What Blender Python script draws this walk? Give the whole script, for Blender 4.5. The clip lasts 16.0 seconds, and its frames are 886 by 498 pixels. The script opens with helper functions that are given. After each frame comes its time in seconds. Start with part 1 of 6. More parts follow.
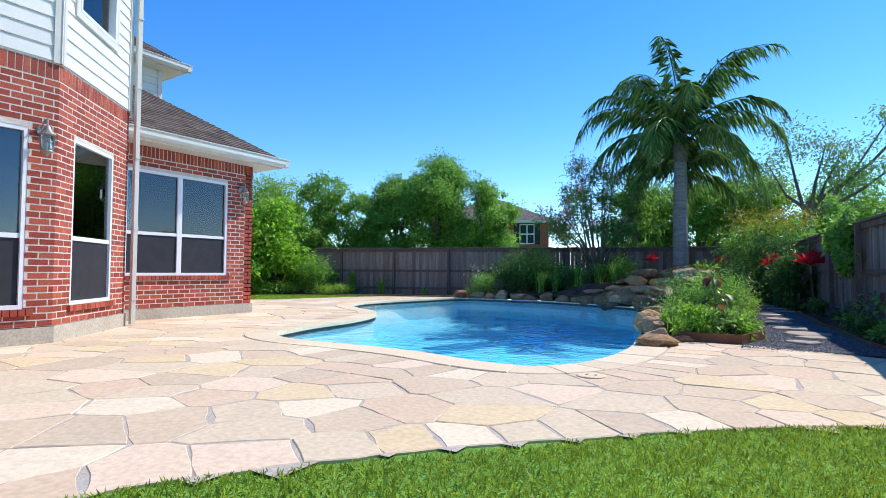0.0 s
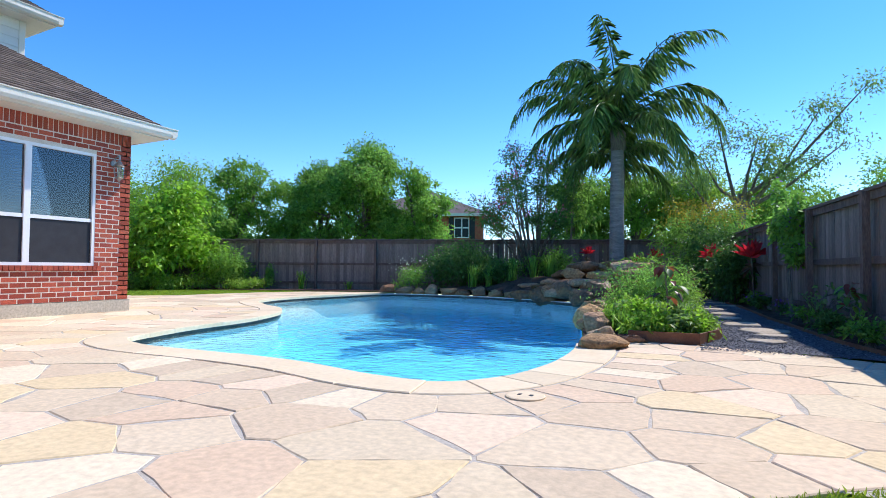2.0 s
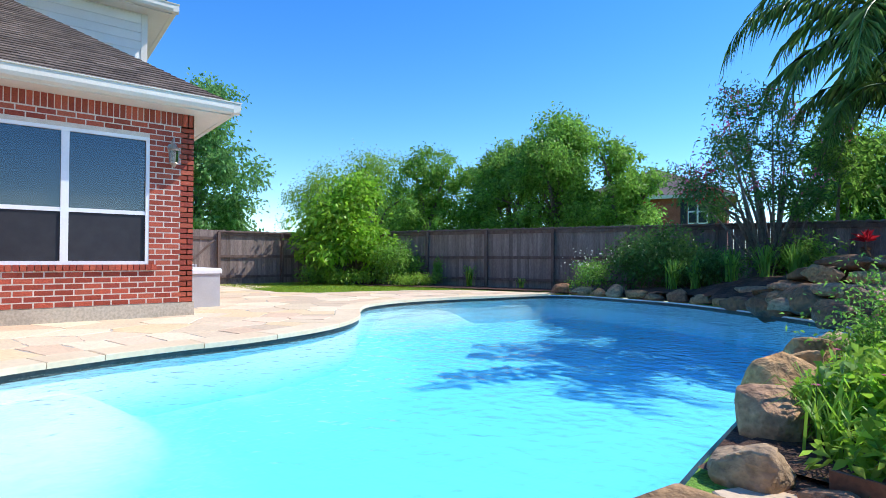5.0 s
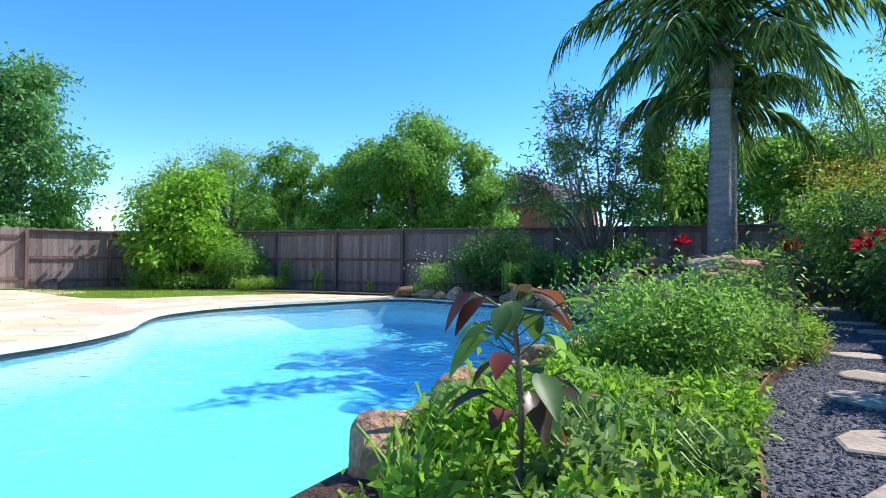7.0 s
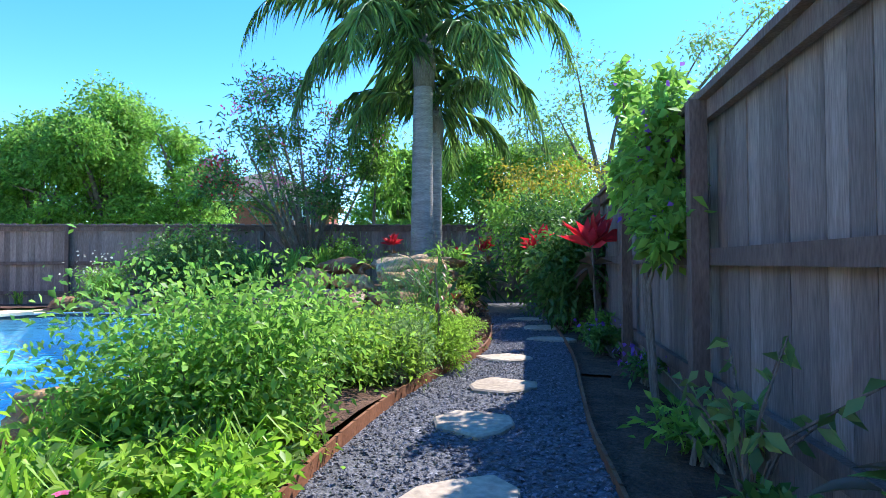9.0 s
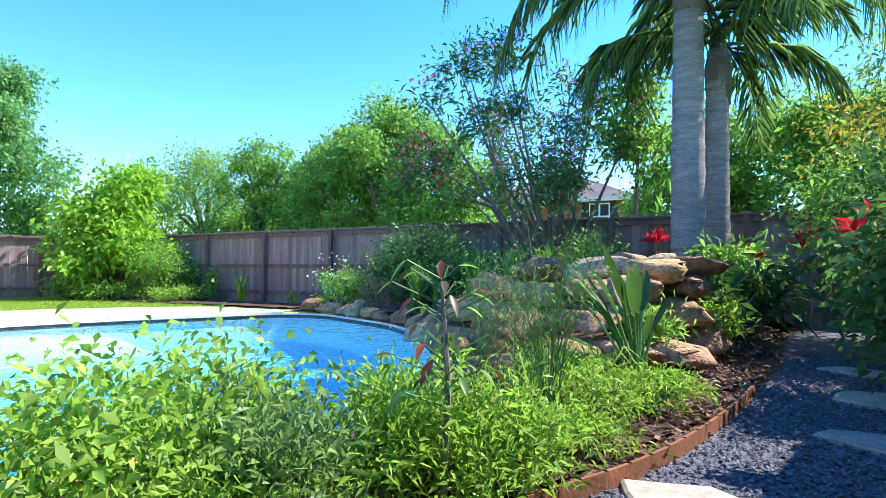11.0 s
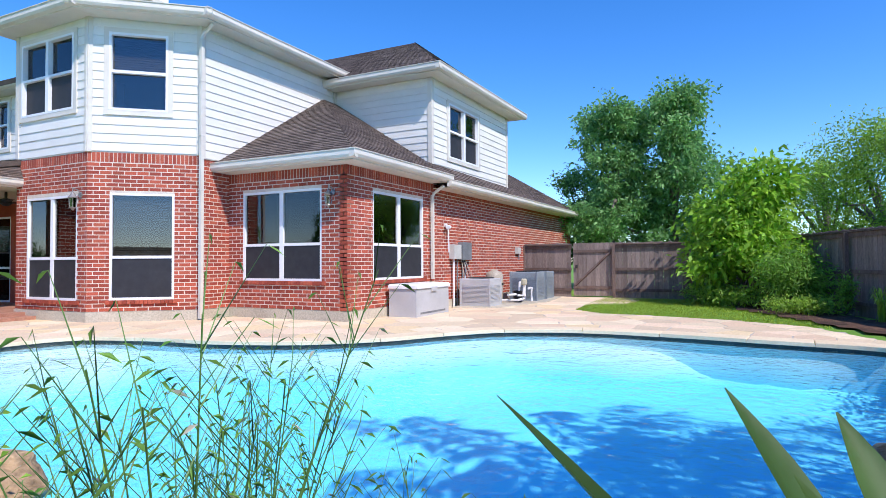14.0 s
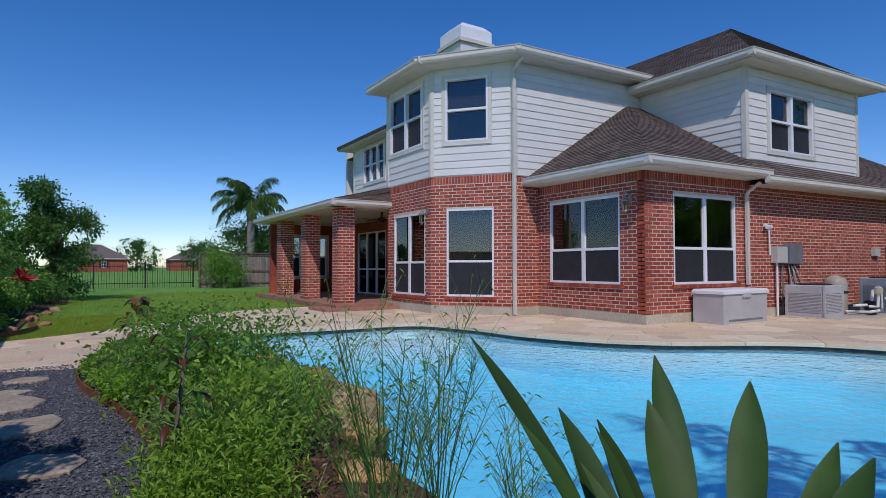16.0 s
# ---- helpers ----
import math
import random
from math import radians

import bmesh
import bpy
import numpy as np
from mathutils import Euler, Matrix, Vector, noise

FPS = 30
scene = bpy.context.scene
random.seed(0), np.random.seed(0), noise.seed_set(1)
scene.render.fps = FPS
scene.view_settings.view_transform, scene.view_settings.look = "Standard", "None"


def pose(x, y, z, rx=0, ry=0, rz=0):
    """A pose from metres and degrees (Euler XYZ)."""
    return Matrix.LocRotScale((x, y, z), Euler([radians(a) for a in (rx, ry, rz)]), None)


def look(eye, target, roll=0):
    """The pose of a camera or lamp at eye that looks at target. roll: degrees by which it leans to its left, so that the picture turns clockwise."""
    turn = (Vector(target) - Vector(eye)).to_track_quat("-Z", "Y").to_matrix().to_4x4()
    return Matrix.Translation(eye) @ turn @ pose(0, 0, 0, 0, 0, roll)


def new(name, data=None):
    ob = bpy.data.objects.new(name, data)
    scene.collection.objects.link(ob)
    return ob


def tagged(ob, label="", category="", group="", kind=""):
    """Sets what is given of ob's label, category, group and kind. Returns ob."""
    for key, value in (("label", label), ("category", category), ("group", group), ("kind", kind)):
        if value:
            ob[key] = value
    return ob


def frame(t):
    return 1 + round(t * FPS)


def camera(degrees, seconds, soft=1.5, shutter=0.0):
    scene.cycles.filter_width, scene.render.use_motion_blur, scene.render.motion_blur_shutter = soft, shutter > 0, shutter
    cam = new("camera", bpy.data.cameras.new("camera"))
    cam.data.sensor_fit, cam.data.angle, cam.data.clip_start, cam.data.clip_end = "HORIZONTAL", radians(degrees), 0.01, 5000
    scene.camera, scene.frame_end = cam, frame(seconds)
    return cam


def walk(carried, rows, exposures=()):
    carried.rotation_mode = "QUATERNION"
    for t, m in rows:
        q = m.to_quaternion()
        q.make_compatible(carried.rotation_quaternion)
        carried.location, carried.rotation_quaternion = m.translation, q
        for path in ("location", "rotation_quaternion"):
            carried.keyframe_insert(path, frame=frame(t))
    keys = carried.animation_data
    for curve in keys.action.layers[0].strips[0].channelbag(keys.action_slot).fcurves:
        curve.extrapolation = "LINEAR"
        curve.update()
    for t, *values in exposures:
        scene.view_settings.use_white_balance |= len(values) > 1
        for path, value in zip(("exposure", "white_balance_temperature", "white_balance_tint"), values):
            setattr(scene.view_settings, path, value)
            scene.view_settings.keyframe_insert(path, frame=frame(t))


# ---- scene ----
# ---- camera ----
cam = camera(76.2, 16.0, 0.55)

PATH = [
    (0, (-0.528, -0.947, 0.936), (-1.557, 0.767, 1.017), 0.3),
    (0.5, (-0.5, -0.88, 0.944), (-1.365, 0.922, 1.021), 0.3),
    (1, (-0.604, -0.559, 0.899), (-1.425, 1.263, 0.975), 0.3),
    (1.5, (-0.862, -0.082, 0.898), (-1.65, 1.755, 0.969), 0.4),
    (2, (-0.967, 0.547, 0.838), (-1.8, 2.364, 0.906), 0.4),
    (2.5, (-0.92, 1.308, 0.843), (-1.867, 3.069, 0.899), 0.3),
    (3, (-0.87, 2.066, 0.832), (-1.9, 3.78, 0.88), 0.1),
    (3.5, (-0.948, 2.792, 0.847), (-2.025, 4.477, 0.893), 0.1),
    (4, (-1.065, 3.503, 0.863), (-2.333, 5.049, 0.903), 0.1),
    (4.2, (-1.107, 3.8, 0.885), (-2.442, 5.288, 0.922), 0.1),
    (6.3, (-0.648, 5.93, 1.045), (-2.268, 7.102, 1.072), 0.6),
    (6.5, (-0.558, 6.032, 1.048), (-2.093, 7.314, 1.078), 0.6),
    (7, (-0.391, 6.388, 0.973), (-1.656, 7.937, 1.013), 0.4),
    (7.5, (-0.244, 6.469, 0.933), (-1.066, 8.292, 0.984), 0.5),
    (8, (-0.157, 6.649, 0.973), (-0.654, 8.586, 1.013), -0.0),
    (8.2, (-0.113, 6.86, 0.972), (-0.535, 8.815, 1.016), -0.1),
    (10.3, (0.28, 10.34, 0.905), (-0.878, 11.97, 0.97), -0.6),
    (10.5, (0.275, 10.624, 0.933), (-1.016, 12.15, 0.99), -0.7),
    (11, (0.209, 11.401, 0.912), (-1.27, 12.746, 0.982), 0.2),
    (11.5, (0.186, 11.997, 0.981), (-1.494, 13.081, 1.047), 0.5),
    (12, (0.15, 12.545, 1.051), (-1.643, 13.429, 1.11), 0.4),
    (12.5, (0.008, 13.231, 1.024), (-1.882, 13.882, 1.093), 0.9),
    (13, (-0.499, 13.782, 1.124), (-2.495, 13.895, 1.175), 0.2),
    (13.5, (-0.819, 14.253, 1.241), (-2.749, 13.732, 1.281), -0.2),
    (14, (-1.062, 14.61, 1.224), (-2.868, 13.752, 1.272), -0.3),
    (14.5, (-1.065, 14.696, 1.175), (-2.642, 13.466, 1.235), -0.3),
    (15, (-1.01, 14.895, 1.145), (-2.362, 13.424, 1.221), -0.6),
    (15.5, (-0.898, 15.215, 1.196), (-2.016, 13.558, 1.261), -0.0),
    (16, (-0.824, 15.589, 1.254), (-1.892, 13.899, 1.314), -0.1),
]
walk(cam, [(t, look(eye, target, roll)) for t, eye, target, roll in PATH],
     [(0.0, -0.05, 6500, 10), (3.5, 0.05, 6500, 12), (6.5, 0.08, 6500, 10), (7.5, 0.62, 6500, 13), (10.5, 1.0, 6500, 11), (12.0, 1.22, 6500, 14),
      (13.0, 0.48, 6400, 16), (13.6, 0.12, 6350, 17), (14.5, -0.22, 6420, 16), (15.2, -0.5, 6400, 17), (16.0, -1.15, 6350, 18)])

# ---- light ----
SUN = Vector((0.44, 0.76, 1.0)).normalized()
world = bpy.data.worlds.new("sky")
scene.world = world
world.use_nodes = True
_wn = world.node_tree.nodes
_sky = _wn.new("ShaderNodeTexSky")
_sky.sky_type, _sky.sun_disc = "NISHITA", False
_sky.sun_elevation = math.asin(SUN.z)
_sky.sun_rotation = math.atan2(SUN.x, SUN.y)
_sky.air_density, _sky.dust_density, _sky.ozone_density = 0.85, 0.05, 4.0
_sat = _wn.new("ShaderNodeHueSaturation")
_sat.inputs["Saturation"].default_value, _sat.inputs["Value"].default_value, _sat.inputs["Hue"].default_value = 1.3, 1.8, 0.506
world.node_tree.links.new(_sky.outputs[0], _sat.inputs["Color"])
world.node_tree.links.new(_sat.outputs[0], _wn["Background"].inputs[0])
_wn["Background"].inputs[1].default_value = 0.15
_sun = bpy.data.lights.new("sun", "SUN")
_sun.energy, _sun.angle, _sun.color = 5.0, radians(0.53), (1.0, 0.96, 0.90)
sun = new("sun", _sun)
sun.matrix_world = look(SUN * 60, (0, 0, 0))


# ---- materials ----
def nodes_of(name):
    m = bpy.data.materials.new(name)
    m.use_nodes = True
    return m, m.node_tree.nodes, m.node_tree.links, m.node_tree.nodes["Principled BSDF"]


def surface(name, a, b, scale=4.0, rough=0.7, bump=0.3, fine=60.0, metal=0.0, vary=0.25, hues=(), spec=0.4, stretch=(1, 1, 1),
            stain=0.25, depth=0.01, leafy=0.0):
    """A material of two colours mixed by coarse and fine noise, varied piece by piece."""
    m, n, l, p = nodes_of(name)
    geo, info = n.new("ShaderNodeNewGeometry"), n.new("ShaderNodeObjectInfo")
    add = n.new("ShaderNodeMath"); add.operation = "ADD"
    l.new(geo.outputs["Random Per Island"], add.inputs[0]); l.new(info.outputs["Random"], add.inputs[1])
    fr = n.new("ShaderNodeMath"); fr.operation = "FRACT"; l.new(add.outputs[0], fr.inputs[0])
    co = n.new("ShaderNodeTexCoord"); mp = n.new("ShaderNodeMapping"); mp.inputs["Scale"].default_value = stretch
    l.new(co.outputs["Object"], mp.inputs[0])
    off = n.new("ShaderNodeVectorMath"); off.operation = "ADD"
    l.new(mp.outputs[0], off.inputs[0])
    sc = n.new("ShaderNodeMath"); sc.operation = "MULTIPLY"; sc.inputs[1].default_value = 37.0; l.new(fr.outputs[0], sc.inputs[0])
    l.new(sc.outputs[0], off.inputs[1])
    big, small = n.new("ShaderNodeTexNoise"), n.new("ShaderNodeTexNoise")
    big.inputs["Scale"].default_value, small.inputs["Scale"].default_value = scale, fine
    big.inputs["Detail"].default_value, small.inputs["Detail"].default_value = 5, 4
    l.new(off.outputs[0], big.inputs[0]); l.new(off.outputs[0], small.inputs[0])
    ramp = n.new("ShaderNodeValToRGB")
    ramp.color_ramp.elements[0].position, ramp.color_ramp.elements[1].position = 0.32, 0.68
    ramp.color_ramp.elements[0].color, ramp.color_ramp.elements[1].color = (*a, 1), (*b, 1)
    l.new(big.outputs[0], ramp.inputs[0])
    col = ramp.outputs[0]
    if hues:
        hr = n.new("ShaderNodeValToRGB"); hr.color_ramp.interpolation = "CONSTANT"
        e = hr.color_ramp.elements
        while len(e) < len(hues):
            e.new(0.5)
        for i, h in enumerate(hues):
            e[i].position, e[i].color = i / len(hues), (*h, 1)
        l.new(fr.outputs[0], hr.inputs[0])
        mx = n.new("ShaderNodeMix"); mx.data_type, mx.blend_type = "RGBA", "MIX"; mx.inputs[0].default_value = 0.65
        l.new(col, mx.inputs[6]); l.new(hr.outputs[0], mx.inputs[7]); col = mx.outputs[2]
    hsv = n.new("ShaderNodeHueSaturation")
    rng = n.new("ShaderNodeMapRange"); rng.inputs[3].default_value, rng.inputs[4].default_value = 1 - vary, 1 + vary
    l.new(fr.outputs[0], rng.inputs[0]); l.new(rng.outputs[0], hsv.inputs["Value"]); l.new(col, hsv.inputs["Color"])
    sr = n.new("ShaderNodeMapRange"); sr.inputs[1].default_value, sr.inputs[2].default_value = 0.3, 0.7
    sr.inputs[3].default_value, sr.inputs[4].default_value = 1 - stain, 1 + stain * 0.5
    l.new(small.outputs[0], sr.inputs[0])
    mul = n.new("ShaderNodeMix"); mul.data_type, mul.blend_type = "RGBA", "MULTIPLY"; mul.inputs[0].default_value = 1
    l.new(hsv.outputs[0], mul.inputs[6]); l.new(sr.outputs[0], mul.inputs[7])
    l.new(mul.outputs[2], p.inputs["Base Color"])
    p.inputs["Roughness"].default_value, p.inputs["Metallic"].default_value = rough, metal
    p.inputs["Specular IOR Level"].default_value = spec
    if bump:
        bp = n.new("ShaderNodeBump"); bp.inputs["Strength"].default_value, bp.inputs["Distance"].default_value = bump, depth
        mixh = n.new("ShaderNodeMath"); mixh.operation = "ADD"; l.new(small.outputs[0], mixh.inputs[0]); l.new(big.outputs[0], mixh.inputs[1])
        l.new(mixh.outputs[0], bp.inputs["Height"]); l.new(bp.outputs[0], p.inputs["Normal"])
    if leafy:
        tr = n.new("ShaderNodeBsdfTranslucent"); l.new(mul.outputs[2], tr.inputs[0])
        ms = n.new("ShaderNodeMixShader"); ms.inputs[0].default_value = leafy
        l.new(p.outputs[0], ms.inputs[1]); l.new(tr.outputs[0], ms.inputs[2]); l.new(ms.outputs[0], n["Material Output"].inputs[0])
    return m


def leaf_mat(name, a, b, rough=0.45, vary=0.35, leafy=0.42):
    return surface(name, a, b, 0.8, rough, 0, 9.0, vary=vary, leafy=leafy, stain=0.2, spec=0.4)


BRICK = surface("red_brick", (0.34, 0.062, 0.034), (0.48, 0.105, 0.058), 7, 0.85, 0.4, 70, vary=0.22, stain=0.35,
                hues=((0.42, 0.08, 0.042), (0.34, 0.055, 0.03), (0.50, 0.12, 0.065), (0.29, 0.05, 0.034), (0.44, 0.09, 0.048)))
MORTAR = surface("mortar", (0.66, 0.57, 0.47), (0.78, 0.69, 0.58), 9, 0.95, 0.4, 90, vary=0.0)
CONCRETE = surface("concrete", (0.48, 0.42, 0.32), (0.58, 0.52, 0.41), 1.5, 0.9, 0.15, 30, vary=0.05)
SIDING = surface("white_siding", (0.73, 0.705, 0.64), (0.80, 0.775, 0.71), 1.5, 0.55, 0.1, 50, vary=0.03, stain=0.06, stretch=(1, 1, 1))
TRIM = surface("cream_trim", (0.66, 0.61, 0.52), (0.73, 0.68, 0.59), 2, 0.5, 0.05, 40, vary=0.03, stain=0.06)
WHITE = surface("white_vinyl", (0.80, 0.80, 0.80), (0.86, 0.86, 0.86), 3, 0.35, 0.03, 40, vary=0.02, stain=0.04)
SHINGLE = surface("brown_shingle", (0.115, 0.085, 0.07), (0.19, 0.145, 0.12), 3, 0.95, 0.6, 160, vary=0.28, stain=0.5)
SCREEN = surface("dark_screen", (0.022, 0.022, 0.026), (0.032, 0.032, 0.036), 6, 0.6, 0.1, 300, vary=0.05)
BLIND = surface("wood_blind", (0.13, 0.115, 0.09), (0.17, 0.15, 0.12), 4, 0.5, 0.05, 40, vary=0.05)
# unlit room's shade put into the colour of the added indoor surfaces
DARK = surface("room_shade", (0.10, 0.09, 0.08), (0.14, 0.12, 0.10), 2, 0.9, 0, 20, vary=0)
FLAG = surface("flagstone", (0.67, 0.47, 0.30), (0.78, 0.58, 0.39), 2.2, 0.8, 0.4, 26, vary=0.13, stain=0.15, depth=0.006,
               hues=((0.75, 0.59, 0.40), (0.78, 0.60, 0.40), (0.80, 0.66, 0.44), (0.75, 0.54, 0.36), (0.80, 0.62, 0.34), (0.69, 0.56, 0.38), (0.83, 0.70, 0.49), (0.76, 0.58, 0.41)))
COPING = surface("cream_coping", (0.76, 0.59, 0.38), (0.81, 0.66, 0.45), 1.6, 0.75, 0.3, 20, vary=0.07, stain=0.08, depth=0.006)
JOINT = surface("deck_mortar", (0.46, 0.40, 0.33), (0.58, 0.51, 0.43), 5, 0.95, 0.4, 60, vary=0)
LAWN = surface("lawn", (0.13, 0.30, 0.03), (0.22, 0.42, 0.05), 1.2, 0.9, 0.6, 60, vary=0, stain=0.5, depth=0.03)
BLADE = leaf_mat("grass_blade", (0.29, 0.42, 0.03), (0.48, 0.59, 0.08), 0.5, 0.3)
FENCE = surface("weathered_wood", (0.20, 0.15, 0.13), (0.31, 0.245, 0.215), 2.0, 0.9, 0.5, 30, vary=0.22, stain=0.35, stretch=(4, 4, 0.35))
FRAME = surface("fence_rail_wood", (0.13, 0.085, 0.07), (0.20, 0.14, 0.115), 2.5, 0.9, 0.5, 30, vary=0.15, stain=0.35, stretch=(3, 3, 0.6))
ROCK = surface("moss_rock", (0.30, 0.17, 0.08), (0.52, 0.35, 0.19), 2.6, 0.85, 0.9, 18, vary=0.18, stain=0.45, depth=0.04,
               hues=((0.52, 0.29, 0.12), (0.42, 0.19, 0.09), (0.50, 0.35, 0.21), (0.45, 0.25, 0.14), (0.58, 0.33, 0.13)))
BOULDER = surface("brown_boulder", (0.12, 0.06, 0.026), (0.32, 0.165, 0.07), 2.6, 0.5, 0.8, 14, vary=0.2, stain=0.4, depth=0.04)
GRAVEL = surface("dark_gravel", (0.09, 0.095, 0.115), (0.22, 0.22, 0.25), 30, 0.8, 0.9, 70, vary=0.5, stain=0.5, depth=0.02)
MULCH = surface("bark_mulch", (0.07, 0.035, 0.022), (0.15, 0.08, 0.05), 8, 0.95, 0.9, 50, vary=0.4, stain=0.5, depth=0.03)
EDGING = surface("rusty_edging", (0.20, 0.075, 0.035), (0.28, 0.12, 0.06), 6, 0.7, 0.3, 50, vary=0.1)
# plaster with the water's light loss painted in: paler where the floor comes up
POOLFLOOR, _n, _l, _p = nodes_of("plaster_depth_tint")
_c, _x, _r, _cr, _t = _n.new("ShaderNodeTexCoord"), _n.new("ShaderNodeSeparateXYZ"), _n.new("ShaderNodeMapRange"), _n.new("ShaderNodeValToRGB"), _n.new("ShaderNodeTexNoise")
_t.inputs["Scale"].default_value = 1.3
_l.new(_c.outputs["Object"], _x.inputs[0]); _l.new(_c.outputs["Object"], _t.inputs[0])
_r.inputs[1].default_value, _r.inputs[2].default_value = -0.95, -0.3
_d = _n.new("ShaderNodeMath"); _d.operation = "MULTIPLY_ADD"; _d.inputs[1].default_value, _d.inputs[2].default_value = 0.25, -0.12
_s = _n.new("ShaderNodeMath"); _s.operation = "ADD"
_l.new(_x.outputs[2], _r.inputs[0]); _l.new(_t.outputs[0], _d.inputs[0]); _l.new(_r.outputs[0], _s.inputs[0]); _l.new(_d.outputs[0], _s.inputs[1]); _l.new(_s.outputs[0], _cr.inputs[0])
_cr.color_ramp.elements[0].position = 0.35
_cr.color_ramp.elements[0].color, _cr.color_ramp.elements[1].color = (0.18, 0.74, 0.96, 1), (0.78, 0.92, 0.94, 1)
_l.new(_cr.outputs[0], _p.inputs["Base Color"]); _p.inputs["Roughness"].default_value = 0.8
STEPSTONE = surface("step_stone", (0.42, 0.335, 0.25), (0.55, 0.45, 0.345), 4.0, 0.85, 0.5, 26, vary=0.15, stain=0.3, depth=0.008)
WATERTILE = surface("dark_waterline", (0.04, 0.05, 0.05), (0.09, 0.10, 0.10), 9, 0.4, 0.3, 50, vary=0.2)
BARK = surface("grey_bark", (0.16, 0.13, 0.10), (0.28, 0.23, 0.19), 5, 0.9, 0.8, 30, vary=0.1, stain=0.4, stretch=(3, 3, 0.6), depth=0.02)
PALMBARK = surface("palm_bark", (0.21, 0.19, 0.175), (0.34, 0.31, 0.29), 3, 0.9, 0.7, 20, vary=0.05, stain=0.35, stretch=(0.7, 0.7, 5), depth=0.02)
PAVER = surface("brick_paver", (0.36, 0.16, 0.10), (0.48, 0.25, 0.17), 4, 0.85, 0.4, 50, vary=0.15)
PLASTIC = surface("grey_plastic", (0.46, 0.46, 0.46), (0.54, 0.54, 0.54), 2, 0.5, 0.05, 40, vary=0.02, stain=0.08)
METALBOX = surface("painted_metal", (0.52, 0.51, 0.46), (0.60, 0.59, 0.54), 3, 0.5, 0.05, 40, vary=0.05, stain=0.1)
GREYBOX = surface("grey_metal", (0.20, 0.21, 0.22), (0.28, 0.29, 0.30), 3, 0.5, 0.05, 40, metal=0.3, vary=0.05)
BLUEGREY = surface("condenser_metal", (0.24, 0.29, 0.33), (0.32, 0.37, 0.41), 3, 0.45, 0.1, 40, metal=0.2, vary=0.05)
BLACK = surface("black_metal", (0.015, 0.015, 0.017), (0.03, 0.03, 0.03), 5, 0.5, 0.05, 40, vary=0.05)
TAN = surface("tan_tank", (0.40, 0.34, 0.26), (0.48, 0.42, 0.33), 3, 0.5, 0.05, 40, vary=0.03)
LAMPMETAL = surface("pewter_metal", (0.30, 0.28, 0.25), (0.42, 0.39, 0.35), 6, 0.4, 0.1, 60, metal=0.6, vary=0.05)
LEAF_TREE = leaf_mat("tree_leaf", (0.17, 0.37, 0.05), (0.33, 0.57, 0.11), leafy=0.6)
LEAF_BRIGHT = leaf_mat("bright_leaf", (0.23, 0.48, 0.035), (0.40, 0.66, 0.07), leafy=0.52)
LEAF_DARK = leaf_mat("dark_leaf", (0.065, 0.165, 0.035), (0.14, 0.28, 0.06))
LEAF_BLUE = leaf_mat("ash_leaf", (0.15, 0.35, 0.10), (0.29, 0.54, 0.17), leafy=0.5)
LEAF_PALM = leaf_mat("palm_leaf", (0.13, 0.25, 0.06), (0.27, 0.43, 0.11), 0.3, leafy=0.5)
LEAF_GREY = leaf_mat("greygreen_leaf", (0.17, 0.30, 0.09), (0.31, 0.47, 0.15), leafy=0.52)
LEAF_LIME = leaf_mat("lime_leaf", (0.24, 0.45, 0.045), (0.42, 0.62, 0.10), leafy=0.52)
LEAF_YELLOW = leaf_mat("yellow_leaf", (0.42, 0.36, 0.04), (0.55, 0.42, 0.05))
LEAF_BRONZE = leaf_mat("bronze_leaf", (0.09, 0.06, 0.035), (0.20, 0.13, 0.07), 0.35)
LEAF_RUST = leaf_mat("rust_leaf", (0.16, 0.03, 0.02), (0.30, 0.09, 0.04), 0.35)
LITTER = leaf_mat("dry_leaf", (0.16, 0.075, 0.04), (0.32, 0.17, 0.10), 0.7, 0.4, 0.1)
LEAF_BIG = leaf_mat("paddle_leaf", (0.035, 0.095, 0.02), (0.085, 0.17, 0.035), 0.55)
RED = leaf_mat("red_bract", (0.55, 0.015, 0.03), (0.75, 0.05, 0.07), 0.4, 0.2)
PINK = leaf_mat("pink_petal", (0.70, 0.10, 0.25), (0.80, 0.25, 0.40), 0.5, 0.2)
PURPLE = leaf_mat("purple_petal", (0.20, 0.08, 0.45), (0.32, 0.15, 0.60), 0.5, 0.2)
CREAM = leaf_mat("cream_petal", (0.70, 0.66, 0.50), (0.80, 0.76, 0.62), 0.5, 0.15)
STEM = leaf_mat("green_stem", (0.075, 0.18, 0.04), (0.12, 0.25, 0.055), 0.5, 0.2, 0.0)
ROOFFAR = surface("far_roof", (0.15, 0.11, 0.10), (0.20, 0.155, 0.14), 1.5, 0.95, 0.3, 20, vary=0.05)
BRICKFAR = surface("far_brick", (0.36, 0.09, 0.055), (0.44, 0.125, 0.075), 4, 0.9, 0.2, 20, vary=0.05)


def glass_mat(name, tint, gloss_rough):
    m, n, l, p = nodes_of(name)
    t, g, x, f = n.new("ShaderNodeBsdfTransparent"), n.new("ShaderNodeBsdfGlossy"), n.new("ShaderNodeMixShader"), n.new("ShaderNodeFresnel")
    t.inputs[0].default_value = (*tint, 1); g.inputs["Roughness"].default_value = gloss_rough
    f.inputs[0].default_value = 1.75
    l.new(f.outputs[0], x.inputs[0]); l.new(t.outputs[0], x.inputs[1]); l.new(g.outputs[0], x.inputs[2])
    l.new(x.outputs[0], n["Material Output"].inputs[0])
    return m, n, l, g, f


